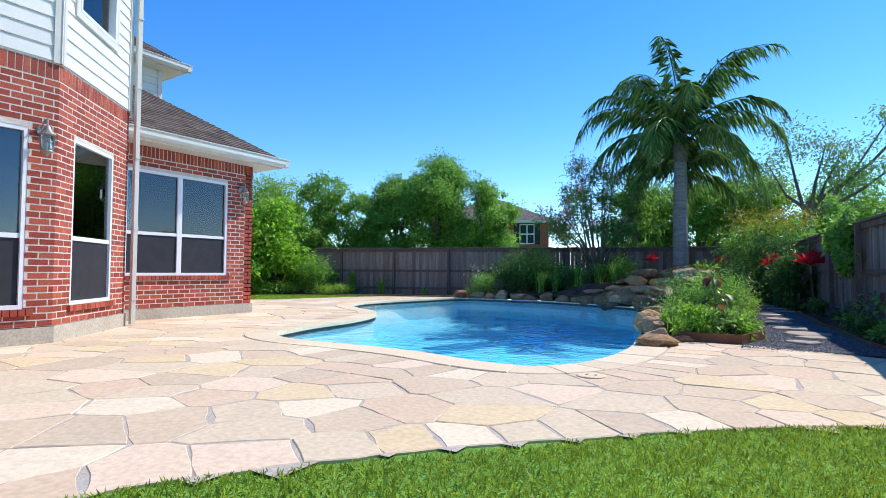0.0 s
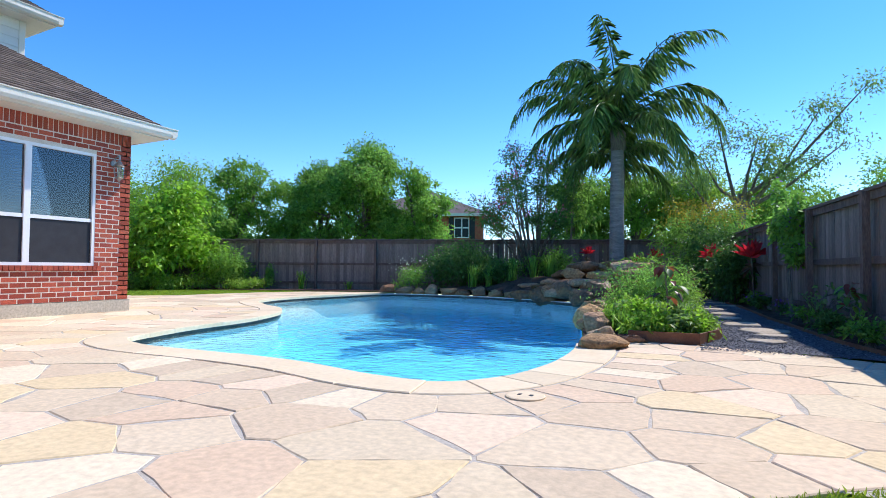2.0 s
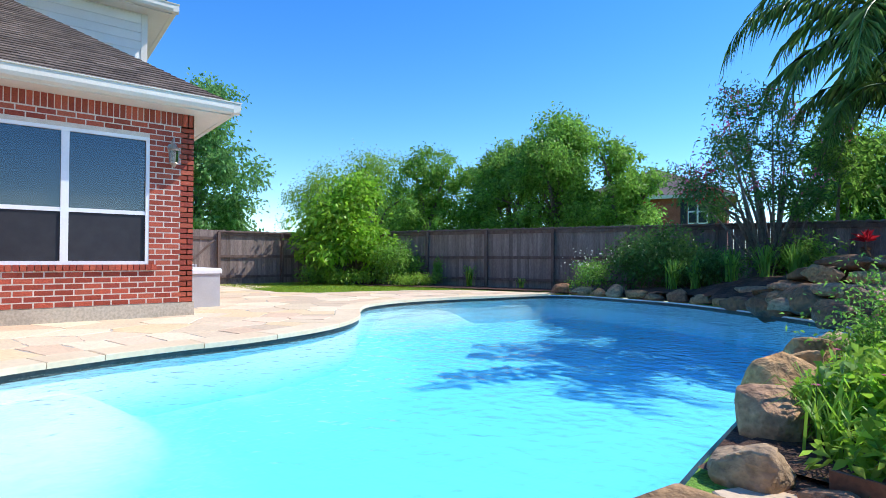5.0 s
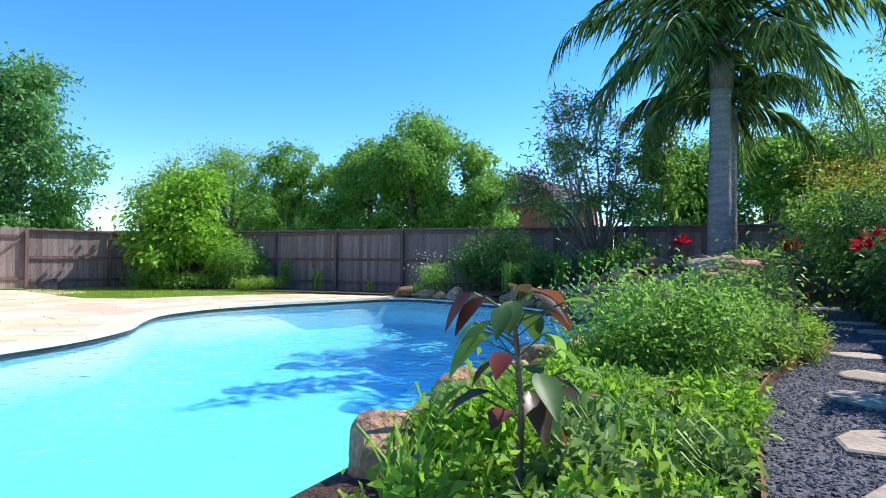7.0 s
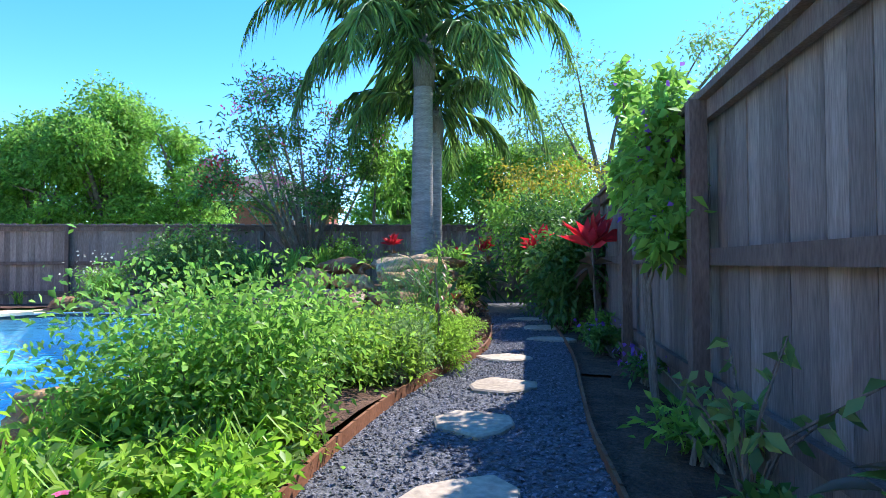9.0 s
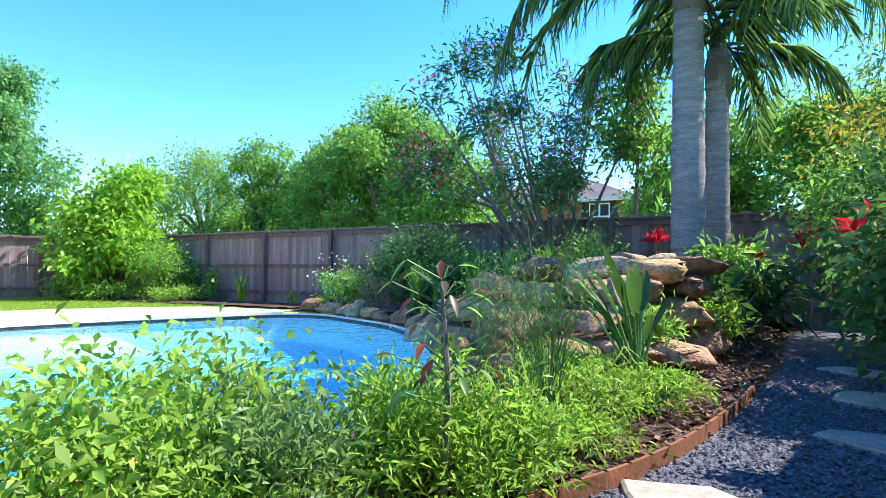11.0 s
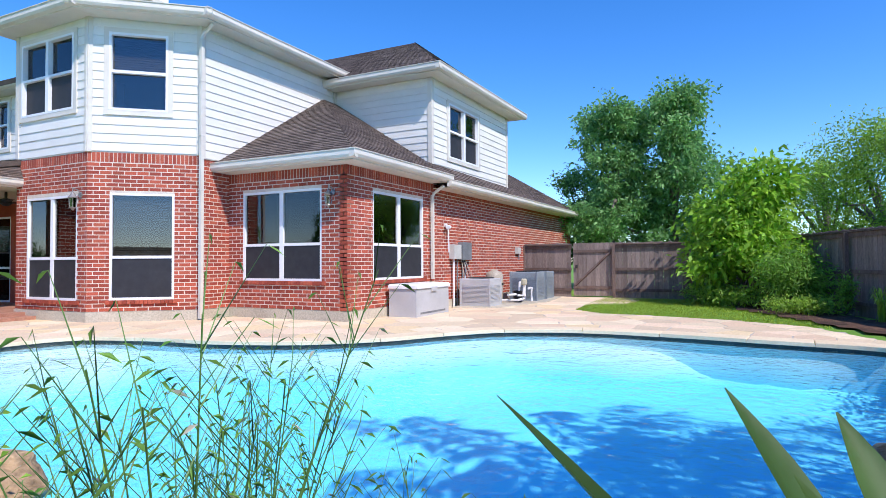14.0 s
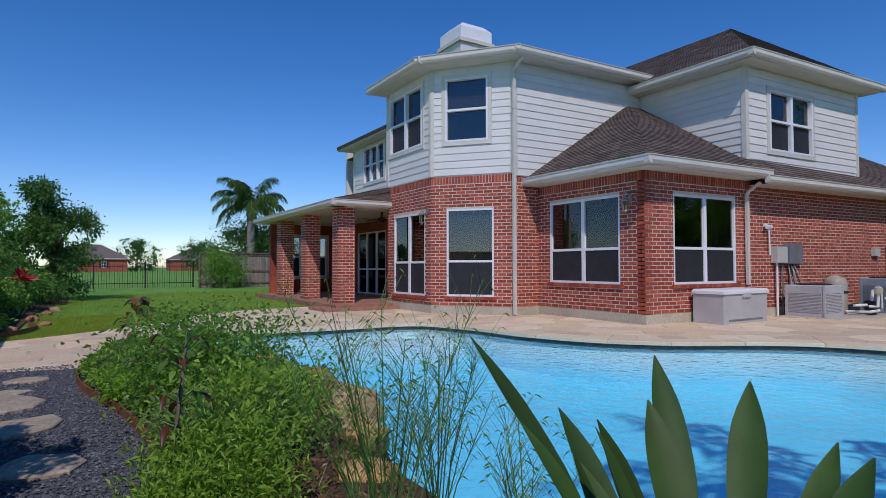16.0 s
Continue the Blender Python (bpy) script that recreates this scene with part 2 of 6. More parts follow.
GLASS, _n, _l, _g, _f = glass_mat("window_glass", (0.55, 0.58, 0.60), 0.01)
_f.inputs[0].default_value = 1.95
WATER, _n, _l, _g, _f = glass_mat("pool_water", (0.72, 0.97, 1.0), 0.02)
_f.inputs[0].default_value = 1.16
_c, _a, _b, _bp, _m = (_n.new("ShaderNodeTexCoord"), _n.new("ShaderNodeTexNoise"), _n.new("ShaderNodeTexNoise"), _n.new("ShaderNodeBump"), _n.new("ShaderNodeMath"))
_a.inputs["Scale"].default_value, _b.inputs["Scale"].default_value = 2.2, 9.0
_l.new(_c.outputs["Object"], _a.inputs[0]); _l.new(_c.outputs["Object"], _b.inputs[0])
_l.new(_a.outputs[0], _m.inputs[0]); _l.new(_b.outputs[0], _m.inputs[1]); _l.new(_m.outputs[0], _bp.inputs["Height"])
_bp.inputs["Strength"].default_value, _bp.inputs["Distance"].default_value = 0.4, 0.05
_l.new(_bp.outputs[0], _g.inputs["Normal"]); _l.new(_bp.outputs[0], _f.inputs["Normal"])


# ---- builders ----
rnd = random.Random(7)


class Mesh:
    """Collects vertices and faces, then makes one object."""

    def __init__(self, warp=None):
        self.v, self.f, self.warp = [], [], warp

    def add(self, verts, faces):
        k = len(self.v)
        self.v += [tuple(p) for p in verts]
        self.f += [tuple(i + k for i in f) for f in faces]
        return self

    def box(self, x0, x1, y0, y1, z0, z1):
        x0, x1, y0, y1 = min(x0, x1), max(x0, x1), min(y0, y1), max(y0, y1)
        return self.prism([(x0, y0), (x1, y0), (x1, y1), (x0, y1)], z0, z1)

    def prism(self, poly, z0, z1, inset=0.0):
        n = len(poly)
        cx, cy = sum(p[0] for p in poly) / n, sum(p[1] for p in poly) / n
        area = sum(poly[i][0] * poly[(i + 1) % n][1] - poly[(i + 1) % n][0] * poly[i][1] for i in range(n))
        if area < 0:
            poly = poly[::-1]
        if inset:
            rad = max(1e-6, (sum((p[0] - cx) ** 2 + (p[1] - cy) ** 2 for p in poly) / n) ** 0.5)
            k = max(0.3, 1 - inset / rad)
            top = [(cx + (p[0] - cx) * k, cy + (p[1] - cy) * k) for p in poly]
            v = [(*p, z0) for p in poly] + [(*p, z1 - inset * 0.7) for p in poly] + [(*p, z1) for p in top]
            f = [tuple(range(2 * n, 3 * n))]
            for r in (0, 1):
                f += [(r * n + i, r * n + (i + 1) % n, (r + 1) * n + (i + 1) % n, (r + 1) * n + i) for i in range(n)]
            return self.add(v, f + [tuple(range(n - 1, -1, -1))])
        v = [(*p, z0) for p in poly] + [(*p, z1) for p in poly]
        f = [tuple(range(n - 1, -1, -1)), tuple(range(n, 2 * n))] + [(i, (i + 1) % n, n + (i + 1) % n, n + i) for i in range(n)]
        return self.add(v, f)

    def along(self, p, q, u0, u1, z0, z1, d0, d1):
        """A box in the upright plane from p to q: u metres along, d metres outwards (to the right of the way)."""
        p, q = Vector(p), Vector(q)
        w = (q - p).normalized()
        o = Vector((w.y, -w.x))
        c = [p + w * u + o * d for u, d in ((u0, d0), (u1, d0), (u1, d1), (u0, d1))]
        return self.prism([tuple(k) for k in c], z0, z1)

    def tube(self, pts, radii, n=7, cap=True):
        pts = [Vector(p) for p in pts]
        k, rings = len(self.v), []
        for i, p in enumerate(pts):
            d = (pts[min(i + 1, len(pts) - 1)] - pts[max(i - 1, 0)]).normalized()
            a = d.cross(Vector((0.31, 0.17, 0.93) if abs(d.z) < 0.9 else (1, 0.1, 0))).normalized()
            b = d.cross(a)
            r = radii[i] if isinstance(radii, (list, tuple)) else radii
            rings.append([p + (a * math.cos(2 * math.pi * j / n) + b * math.sin(2 * math.pi * j / n)) * r for j in range(n)])
        v = [q for r in rings for q in r]
        f = [(i * n + j, i * n + (j + 1) % n, (i + 1) * n + (j + 1) % n, (i + 1) * n + j) for i in range(len(pts) - 1) for j in range(n)]
        if cap:
            f += [tuple(range(n - 1, -1, -1)), tuple(range(len(v) - n, len(v)))]
        return self.add(v, f)

    def lathe(self, x, y, profile, n=16):
        v = [(x + r * math.cos(2 * math.pi * j / n), y + r * math.sin(2 * math.pi * j / n), z) for r, z in profile for j in range(n)]
        f = [(i * n + j, i * n + (j + 1) % n, (i + 1) * n + (j + 1) % n, (i + 1) * n + j) for i in range(len(profile) - 1) for j in range(n)]
        return self.add(v, f + [tuple(range(n - 1, -1, -1)), tuple(range(len(v) - n, len(v)))])

    def data(self, name, mat, smooth=False):
        me = bpy.data.meshes.new(name)
        me.from_pydata([self.warp(p) for p in self.v] if self.warp else self.v, [], self.f)
        me.materials.append(mat)
        if smooth:
            me.shade_smooth()
        me.update()
        return me

    def make(self, name, mat, parent=None, label="", smooth=False):
        ob = new(name, self.data(name, mat, smooth))
        ob.parent = parent
        return tagged(ob, label)


def empty(name, label, category, at=(0, 0, 0), group="", kind=""):
    e = new(name)
    e.location = at
    return tagged(e, label, category, group, kind)


def thing(name, label, category, group="", kind=""):
    """An empty at the origin for things built in place."""
    return empty(name, label, category, (0, 0, 0), group, kind)


def rng_of(seed):
    return np.random.default_rng(seed)


def leaves(name, mat, pos, way, size, parent=None, label="", width=0.42, droop=0.25, up=None, fold=0.25):
    """Leaves as folded lozenges at pos, pointing along way."""
    pos, way = np.asarray(pos, float), np.asarray(way, float)
    n = len(pos)
    size = np.broadcast_to(np.asarray(size, float), (n,))[:, None]
    g = rng_of(n + len(name))
    way = way / (np.linalg.norm(way, axis=1, keepdims=True) + 1e-9)
    ref = g.normal(size=(n, 3)) if up is None else np.asarray(up, float) + g.normal(size=(n, 3)) * 0.35
    side = np.cross(way, ref)
    side /= np.linalg.norm(side, axis=1, keepdims=True) + 1e-9
    nrm = np.cross(side, way)
    mid = pos + way * size * 0.5
    tip = pos + way * size - np.array([0, 0, 1.0]) * size * droop
    a = mid + side * size * width * 0.5 + nrm * size * fold * 0.3
    b = mid - side * size * width * 0.5 + nrm * size * fold * 0.3
    v = np.stack([pos, a, tip, b], 1).reshape(-1, 3)
    k = np.arange(n)[:, None] * 4
    tri = np.concatenate([k + np.array([0, 1, 2]), k + np.array([0, 2, 3])], 1).reshape(-1)
    me = bpy.data.meshes.new(name)
    me.vertices.add(len(v)); me.vertices.foreach_set("co", v.astype(np.float32).ravel())
    me.loops.add(len(tri)); me.loops.foreach_set("vertex_index", tri.astype(np.int32))
    me.polygons.add(2 * n)
    me.polygons.foreach_set("loop_start", np.arange(0, 6 * n, 3, dtype=np.int32))
    me.materials.append(mat)
    me.update(calc_edges=True)
    me.validate()
    ob = new(name, me)
    ob.parent = parent
    return tagged(ob, label, kind="stuff")


def leaf(mat, at, way, size, parent, width=0.5, label="", droop=0.3):
    """One broad leaf: two rows of facets folded along the midrib, tip drooping."""
    at, way = Vector(at), Vector(way).normalized()
    side = way.cross(Vector((0.05, 0.02, 1))).normalized()
    nrm = side.cross(way)
    v, nn = [], 5
    for i in range(nn + 1):
        t = i / nn
        q = at + way * size * t + Vector((0, 0, -droop * size * t * t))
        w = size * width * 0.5 * math.sin(math.pi * (0.04 + 0.95 * t) ** 0.85) + 0.001
        v += [q + side * w + nrm * w * 0.35, q, q - side * w + nrm * w * 0.35]
    m = Mesh().add(v, [(3 * i + k, 3 * i + 1 + k, 3 * i + 4 + k, 3 * i + 3 + k) for i in range(nn) for k in (0, 1)])
    return m.make("leaf", mat, parent, label, smooth=True)


def cloud(seed, blobs, n, shell=0.55, lump=0.35):
    """Points in uneven clumps over ellipsoids (x, y, z, rx, ry, rz), with outward ways."""
    g = rng_of(seed)
    vol = np.array([b[3] * b[4] * b[5] for b in blobs]) ** 0.67
    pick = g.choice(len(blobs), n, p=vol / vol.sum())
    b = np.array(blobs, float)[pick]
    d = g.normal(size=(n, 3)); d /= np.linalg.norm(d, axis=1, keepdims=True)
    # sprays of leaves round twig ends spread over the blobs
    many = max(4 * len(blobs), n // 30)
    own = g.choice(len(blobs), many, p=vol / vol.sum())
    tw = g.normal(size=(many, 3)); tw[:, 2] += .15; tw /= np.linalg.norm(tw, axis=1, keepdims=True)
    far = (shell + (1 - shell) * g.random(many) ** 0.5) * (0.85 + 0.4 * g.random(many) ** 2)
    e = np.array(blobs, float)[own]
    end = e[:, :3] + tw * e[:, 3:] * far[:, None]
    k = g.integers(0, many, n)
    rad = e[k, 3:] * (0.17 + 0.45 * lump) * (0.6 + 0.8 * g.random(many)[k])[:, None]
    loose = g.random(n) < 0.06
    pos = end[k] + g.normal(size=(n, 3)) * rad
    pos[loose] = b[loose, :3] + d[loose] * b[loose, 3:] * (shell + (1 - shell) * g.random(loose.sum()))[:, None]
    return pos, tw[k] * .8 + g.normal(size=(n, 3)) * 0.7


# ---- the ground, the pool and the deck ----
def smooth_loop(pts, per=6):
    """A closed Catmull-Rom curve through pts."""
    out, n = [], len(pts)
    for i in range(n):
        p0, p1, p2, p3 = (Vector(pts[(i + k) % n]) for k in (-1, 0, 1, 2))
        for j in range(per):
            t = j / per
            out.append(tuple(0.5 * ((2 * p1) + (p2 - p0) * t + (2 * p0 - 5 * p1 + 4 * p2 - p3) * t * t + (3 * p1 - p0 - 3 * p2 + p3) * t ** 3)))
    return out


def offset_loop(loop, d):
    out, n = [], len(loop)
    for i in range(n):
        t = Vector(loop[(i + 1) % n]) - Vector(loop[i - 1])
        t.normalize()
        out.append((loop[i][0] + t.y * d, loop[i][1] - t.x * d))
    return out


def inside(p, poly):
    x, y, c = p[0], p[1], False
    for i in range(len(poly)):
        (x0, y0), (x1, y1) = poly[i - 1], poly[i]
        if (y0 > y) != (y1 > y) and x < (x1 - x0) * (y - y0) / (y1 - y0) + x0:
            c = not c
    return c


# counter-clockwise, from the near end of the pool
POOL = smooth_loop([(-3.3, 4.32), (-2.72, 4.32), (-2.36, 4.72), (-2.2, 5.3), (-2.14, 6.0), (-2.2, 6.8), (-2.42, 7.9), (-2.65, 9.1), (-2.85, 10.3),
                    (-2.80, 11.4), (-2.5, 12.4), (-2.32, 13.3), (-2.62, 14.1), (-3.45, 14.85), (-4.4, 15.6), (-5.9, 16.5), (-7.4, 17.15), (-9.0, 17.35), (-10.2, 17.35), (-10.85, 16.7), (-11.05, 15.4),
                    (-11.3, 13.8), (-11.3, 12.5), (-10.8, 11.2), (-9.9, 10.4), (-8.9, 9.75), (-8.1, 8.8), (-7.65, 7.6), (-7.5, 6.5), (-7.3, 5.6),
                    (-7.0, 4.95), (-6.3, 4.68), (-5.3, 4.66), (-4.2, 4.56)], 5)
COPE = offset_loop(POOL, 0.40)
DECK = [(1.6, 4.3), (0.1, 3.55), (-0.5, 3.14), (-1.07, 2.67), (-1.59, 2.16), (-2.08, 1.68), (-2.51, 1.15), (-2.86, 0.65), (-3.2, 0.0), (-3.9, -0.7),
        (-5.2, -1.2), (-7.2, -1.5), (-9.3, -1.5), (-9.3, 2.9), (-10.4, 4.6), (-11.6, 4.6), (-11.6, 7.8), (-16, 8.3), (-20.9, 8.6), (-20.9, 11.35), (-17.5, 11.35),
        (-15.6, 11.45), (-14.75, 12.2), (-14.6, 13.5), (-14.15, 15.0), (-13.4, 16.2), (-11.8, 16.9), (-11.0, 17.5), (-10.0, 16.0), (-6, 14), (-3.2, 9), (-2.1, 7.45),
        (-1.75, 7.5), (-1.03, 7.42), (-0.5, 7.33), (0.5, 6.95), (1.6, 6.6)][::-1]


def sheet(name, outer, holes, z, mat, label, category):
    bm = bmesh.new()
    edges = []
    for loop in (outer, *holes):
        vs = [bm.verts.new((x, y, z)) for x, y in loop]
        edges += [bm.edges.new((vs[i - 1], vs[i])) for i in range(len(vs))]
    bmesh.ops.triangle_fill(bm, use_beauty=True, edges=edges, normal=(0, 0, 1))
    for f in bm.faces:
        if f.normal.z < 0:
            f.normal_flip()
    me = bpy.data.meshes.new(name)
    bm.to_mesh(me); bm.free()
    me.materials.append(mat)
    return tagged(new(name, me), label, category, kind="structure")


POOL_OUT = offset_loop(POOL, 0.05)
ground = sheet("ground", [(-900, -900), (900, -900), (900, 900), (-900, 900)], [POOL_OUT], -0.014, LAWN, "mown green lawn on flat ground", "ground")


def deck_sheet():
    """The mortar bed as small cells outside the pool."""
    m, s = Mesh(), 0.25
    ring = offset_loop(POOL, 0.10)
    xs = np.arange(-21, 1.6, s)
    for x in xs:
        for y in np.arange(-1.6, 17.6, s):
            c = (x + s / 2, y + s / 2)
            if inside(c, DECK) and not any(inside(q, ring) for q in ((x, y), (x + s, y), (x + s, y + s), (x, y + s))):
                m.add([(x, y, -0.001), (x + s, y, -0.001), (x + s, y + s, -0.001), (x, y + s, -0.001)], [(0, 1, 2, 3)])
    return tagged(m.make("pavement", JOINT), "flagstone patio in grey mortar round the pool", "pavement", kind="structure")


pavement = deck_sheet()

# pool shell: wall, floor that falls away, ledges painted paler for shallow water
WATER_Z = -0.085
pool = thing("swimming_pool", "freeform swimming pool with blue plaster and clear water", "pool")
m = Mesh()
n = len(POOL)
m.add([(x, y, -0.03) for x, y in POOL_OUT] + [(x, y, -1.5) for x, y in POOL], [((i + 1) % n, i, n + i, n + (i + 1) % n) for i in range(n)])
m.make("pool_wall", POOLFLOOR, pool, "blue plaster wall, painted paler upwards for water depth", smooth=True)


EDGE = np.array(POOL)


def floor_z(x, y):
    """Depth of the pool's floor: two shallow ledges that fall away smoothly."""
    d1 = math.hypot((x + 7.0) / 1.4, (y - 4.9) / 0.9)
    d2 = math.hypot((x + 11.5) / 0.5, (y - 12.4) / 1.4)
    k = min(1.0, max(0.0, 2.2 - d1) / 1.5) + min(1.0, max(0.0, 2.2 - d2) / 1.3)
    k = min(1.0, k)
    rim = max(0.0, 1 - float(np.sqrt(((EDGE - (x, y)) ** 2).sum(1).min())) / 1.1) if inside((x, y), POOL) else 1.0
    k = max(k, 0.45 * rim)
    return -0.95 + 0.65 * k * k * (3 - 2 * k)


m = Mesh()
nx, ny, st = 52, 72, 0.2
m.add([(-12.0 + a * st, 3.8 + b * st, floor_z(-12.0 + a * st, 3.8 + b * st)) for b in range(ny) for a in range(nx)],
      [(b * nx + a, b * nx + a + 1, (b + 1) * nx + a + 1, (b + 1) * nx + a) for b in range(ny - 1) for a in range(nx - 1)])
m.make("pool_floor", POOLFLOOR, pool, "blue plaster floor, shallow ledges painted paler for water depth", smooth=True)
m = Mesh()
band = offset_loop(POOL, -0.004)
m.add([(x, y, -0.055) for x, y in band] + [(x, y, -0.125) for x, y in band], [((i + 1) % n, i, n + i, n + (i + 1) % n) for i in range(n)])
m.make("waterline_band", WATERTILE, pool, "dark tile band at the waterline")


water = sheet("water", offset_loop(POOL, 0.02), [], WATER_Z, WATER, "clear rippled blue pool water", "water")
water.visible_shadow = False

# ---- the house's plan: long walls lean a little from the square ----
XC, YC, YM = -10.82, 7.77, 4.45


def warp(p):
    return (p[0], p[1] + 0.07 * max(0.0, XC - p[0]), p[2])


def bricks(p, q, z0, z1, holes, parent, singles=0, warped=True, soldier=True):
    """Brick facing on the upright plane from p to q (outside to the right of the way); holes: (u0, u1, z0, z1)."""
    p, q = Vector(p), Vector(q)
    length, w = (q - p).length, (q - p).normalized()
    o = Vector((w.y, -w.x))
    pu, pz, gap = 0.24, 0.086, 0.017
    joined, count = Mesh(warp if warped else None), 0
    data = {}
    rows = round((z1 - z0 - (0.22 if soldier else 0)) / pz)
    pz = (z1 - z0 - (0.22 if soldier else 0)) / rows

    def one(u0, u1, a, b):
        nonlocal count
        if u1 - u0 < 0.03:
            return
        if count < singles and b < 2.6:
            count += 1
            key = round(u1 - u0, 2)
            if key not in data:
                data[key] = Mesh().box(0, key, -0.03, 0.002, 0, pz - gap).data("brick", BRICK)
            ob = new("brick", data[key])
            ob.parent = parent
            base = Vector(warp((*(p + w * u0), a)) if warped else (*(p + w * u0), a))
            far = Vector(warp((*(p + w * u1), a)) if warped else (*(p + w * u1), a))
            ob.rotation_euler = (0, 0, math.atan2(far.y - base.y, far.x - base.x) + math.pi)
            ob.location = far
            return
        joined.along(p, q, u0, u1, a, b, -0.03, 0.002 + rnd.uniform(-0.001, 0.0015))

    for r in range(rows):
        a, b = z0 + r * pz, z0 + r * pz + pz - gap
        u = -(r % 2) * pu / 2
        while u < length:
            u0, u1 = max(u, 0) , min(u + pu - gap, length)
            cuts = [(u0, u1)]
            for h0, h1, hz0, hz1 in holes:
                if b > hz0 and a < hz1:
                    cuts = [c for s, e in cuts for c in ((s, min(e, h0)), (max(s, h1), e)) if c[1] - c[0] > 0.03]
            for s, e in cuts:
                one(s, e, a, b)
            u += pu
    if soldier:
        u = 0.0
        while u < length - 0.03:
            joined.along(p, q, u, min(u + 0.070, length), z1 - 0.215, z1 - 0.012, -0.03, 0.004)
            u += 0.083
    for h0, h1, hz0, hz1 in holes:
        u = h0 - 0.06
        while u < h1 + 0.05:
            joined.along(p, q, u, u + 0.073, hz0 - 0.085, hz0 - 0.004, -0.03, 0.045)
            u += 0.083
    ob = joined.make("brick_course", BRICK, parent)
    ob["kind"] = "stuff"


def wall(name, p, q, z0, z1, holes, mat, label, thick=0.2, warped=True):
    """A wall with openings: the plane from p to q, with its thickness to the inside."""
    m = Mesh(warp if warped else None)
    length = (Vector(q) - Vector(p)).length
    us = sorted({0.0, length, *(h[0] for h in holes), *(h[1] for h in holes)})
    zs = sorted({z0, z1, *(h[2] for h in holes), *(h[3] for h in holes)})
    for a, b in zip(us, us[1:]):
        for c, d in zip(zs, zs[1:]):
            if not any(h[0] < (a + b) / 2 < h[1] and h[2] < (c + d) / 2 < h[3] for h in holes):
                m.along(p, q, a, b, c, d, -thick, 0)
    return tagged(m.make(name, mat), label, "wall", kind="structure")


def window(p, q, u0, u1, z0, z1, cols=2, warped=True, blinds=True, label="white double window with blinds above dark screens", lower=True, trimmed=False):
    """A sash window in the plane from p to q."""
    W = thing("window", label, "window")
    mk = lambda: Mesh(warp if warped else None)
    t = 0.05
    f = mk()
    for a, b, c, d in ((u0, u1, z0, z0 + t), (u0, u1, z1 - t, z1), (u0, u0 + t, z0 + t, z1 - t), (u1 - t, u1, z0 + t, z1 - t)):
        f.along(p, q, a, b, c, d, -0.08, -0.005 if not trimmed else 0.05)
    f.make("window_frame", WHITE, W)
    if trimmed:
        f = mk()
        g = 0.10
        for a, b, c, d in ((u0 - g, u1 + g, z0 - g, z0), (u0 - g, u1 + g, z1, z1 + g), (u0 - g, u0, z0, z1), (u1, u1 + g, z0, z1)):
            f.along(p, q, a, b, c, d, -0.02, 0.045)
        f.make("casing", TRIM, W)
    mid = z0 + (z1 - z0) * 0.40 if not trimmed else (z0 + z1) / 2
    step = (u1 - u0) / cols
    for i in range(1, cols):
        mk().along(p, q, u0 + i * step - 0.05, u0 + i * step + 0.05, z0 + t, z1 - t, -0.075, -0.012 if not trimmed else 0.045).make("mullion", WHITE, W)
    for i in range(cols):
        a, b = u0 + i * step + 0.045, u0 + (i + 1) * step - 0.045
        mk().along(p, q, a, b, mid - 0.03, mid + 0.03, -0.07, -0.02 if not trimmed else 0.035).make("meeting_rail", WHITE, W)
        g = mk().along(p, q, a, b, mid + 0.03, z1 - t, -0.058, -0.052).make("pane", GLASS, W)
        g.visible_shadow = False
        if lower:
            mk().along(p, q, a, b, z0 + t, mid - 0.03, -0.046, -0.040).make("insect_screen", SCREEN, W, "dark insect screen")
        g = mk().along(p, q, a, b, z0 + t, mid - 0.03, -0.062, -0.056).make("pane", GLASS, W)
        g.visible_shadow = False
        if blinds:
            z = mid + 0.05
            s = mk()
            while z < z1 - t:
                s.along(p, q, a, b, z, z + 0.038, -0.105, -0.096)
                z += 0.05
            s.make("blind", BLIND, W, "horizontal wooden blind slats")
    return W


def siding(p, q, z0, z1, parent, holes=(), warped=True, course=0.19):
    """Lap boards on the plane from p to q."""
    p3, q3 = Vector(p), Vector(q)
    length, w = (q3 - p3).length, (q3 - p3).normalized()
    o = Vector((w.y, -w.x))
    z = z0
    while z < z1 - 0.02:
        t = min(z + course, z1)
        prof = ((0.0, z), (0.024, z), (0.024, z + 0.008), (0.006, t + 0.004), (0.0, t + 0.004))
        spans = [(0, length)]
        for h0, h1, hz0, hz1 in holes:
            if t > hz0 - 0.05 and z < hz1 + 0.05:
                spans = [s for a, b in spans for s in ((a, min(b, h0 - 0.05)), (max(a, h1 + 0.05), b)) if s[1] - s[0] > 0.02]
        for a, b in spans:
            m = Mesh(warp if warped else None)
            v = [(*(p3 + w * u + o * d), h) for u in (a, b) for d, h in prof]
            k = len(prof)
            m.add(v, [tuple(range(k)), tuple(range(2 * k - 1, k - 1, -1))] + [(i, k + i, k + (i + 1) % k, (i + 1) % k) for i in range(k)])
            m.make("siding_board", SIDING, parent)
        z = t


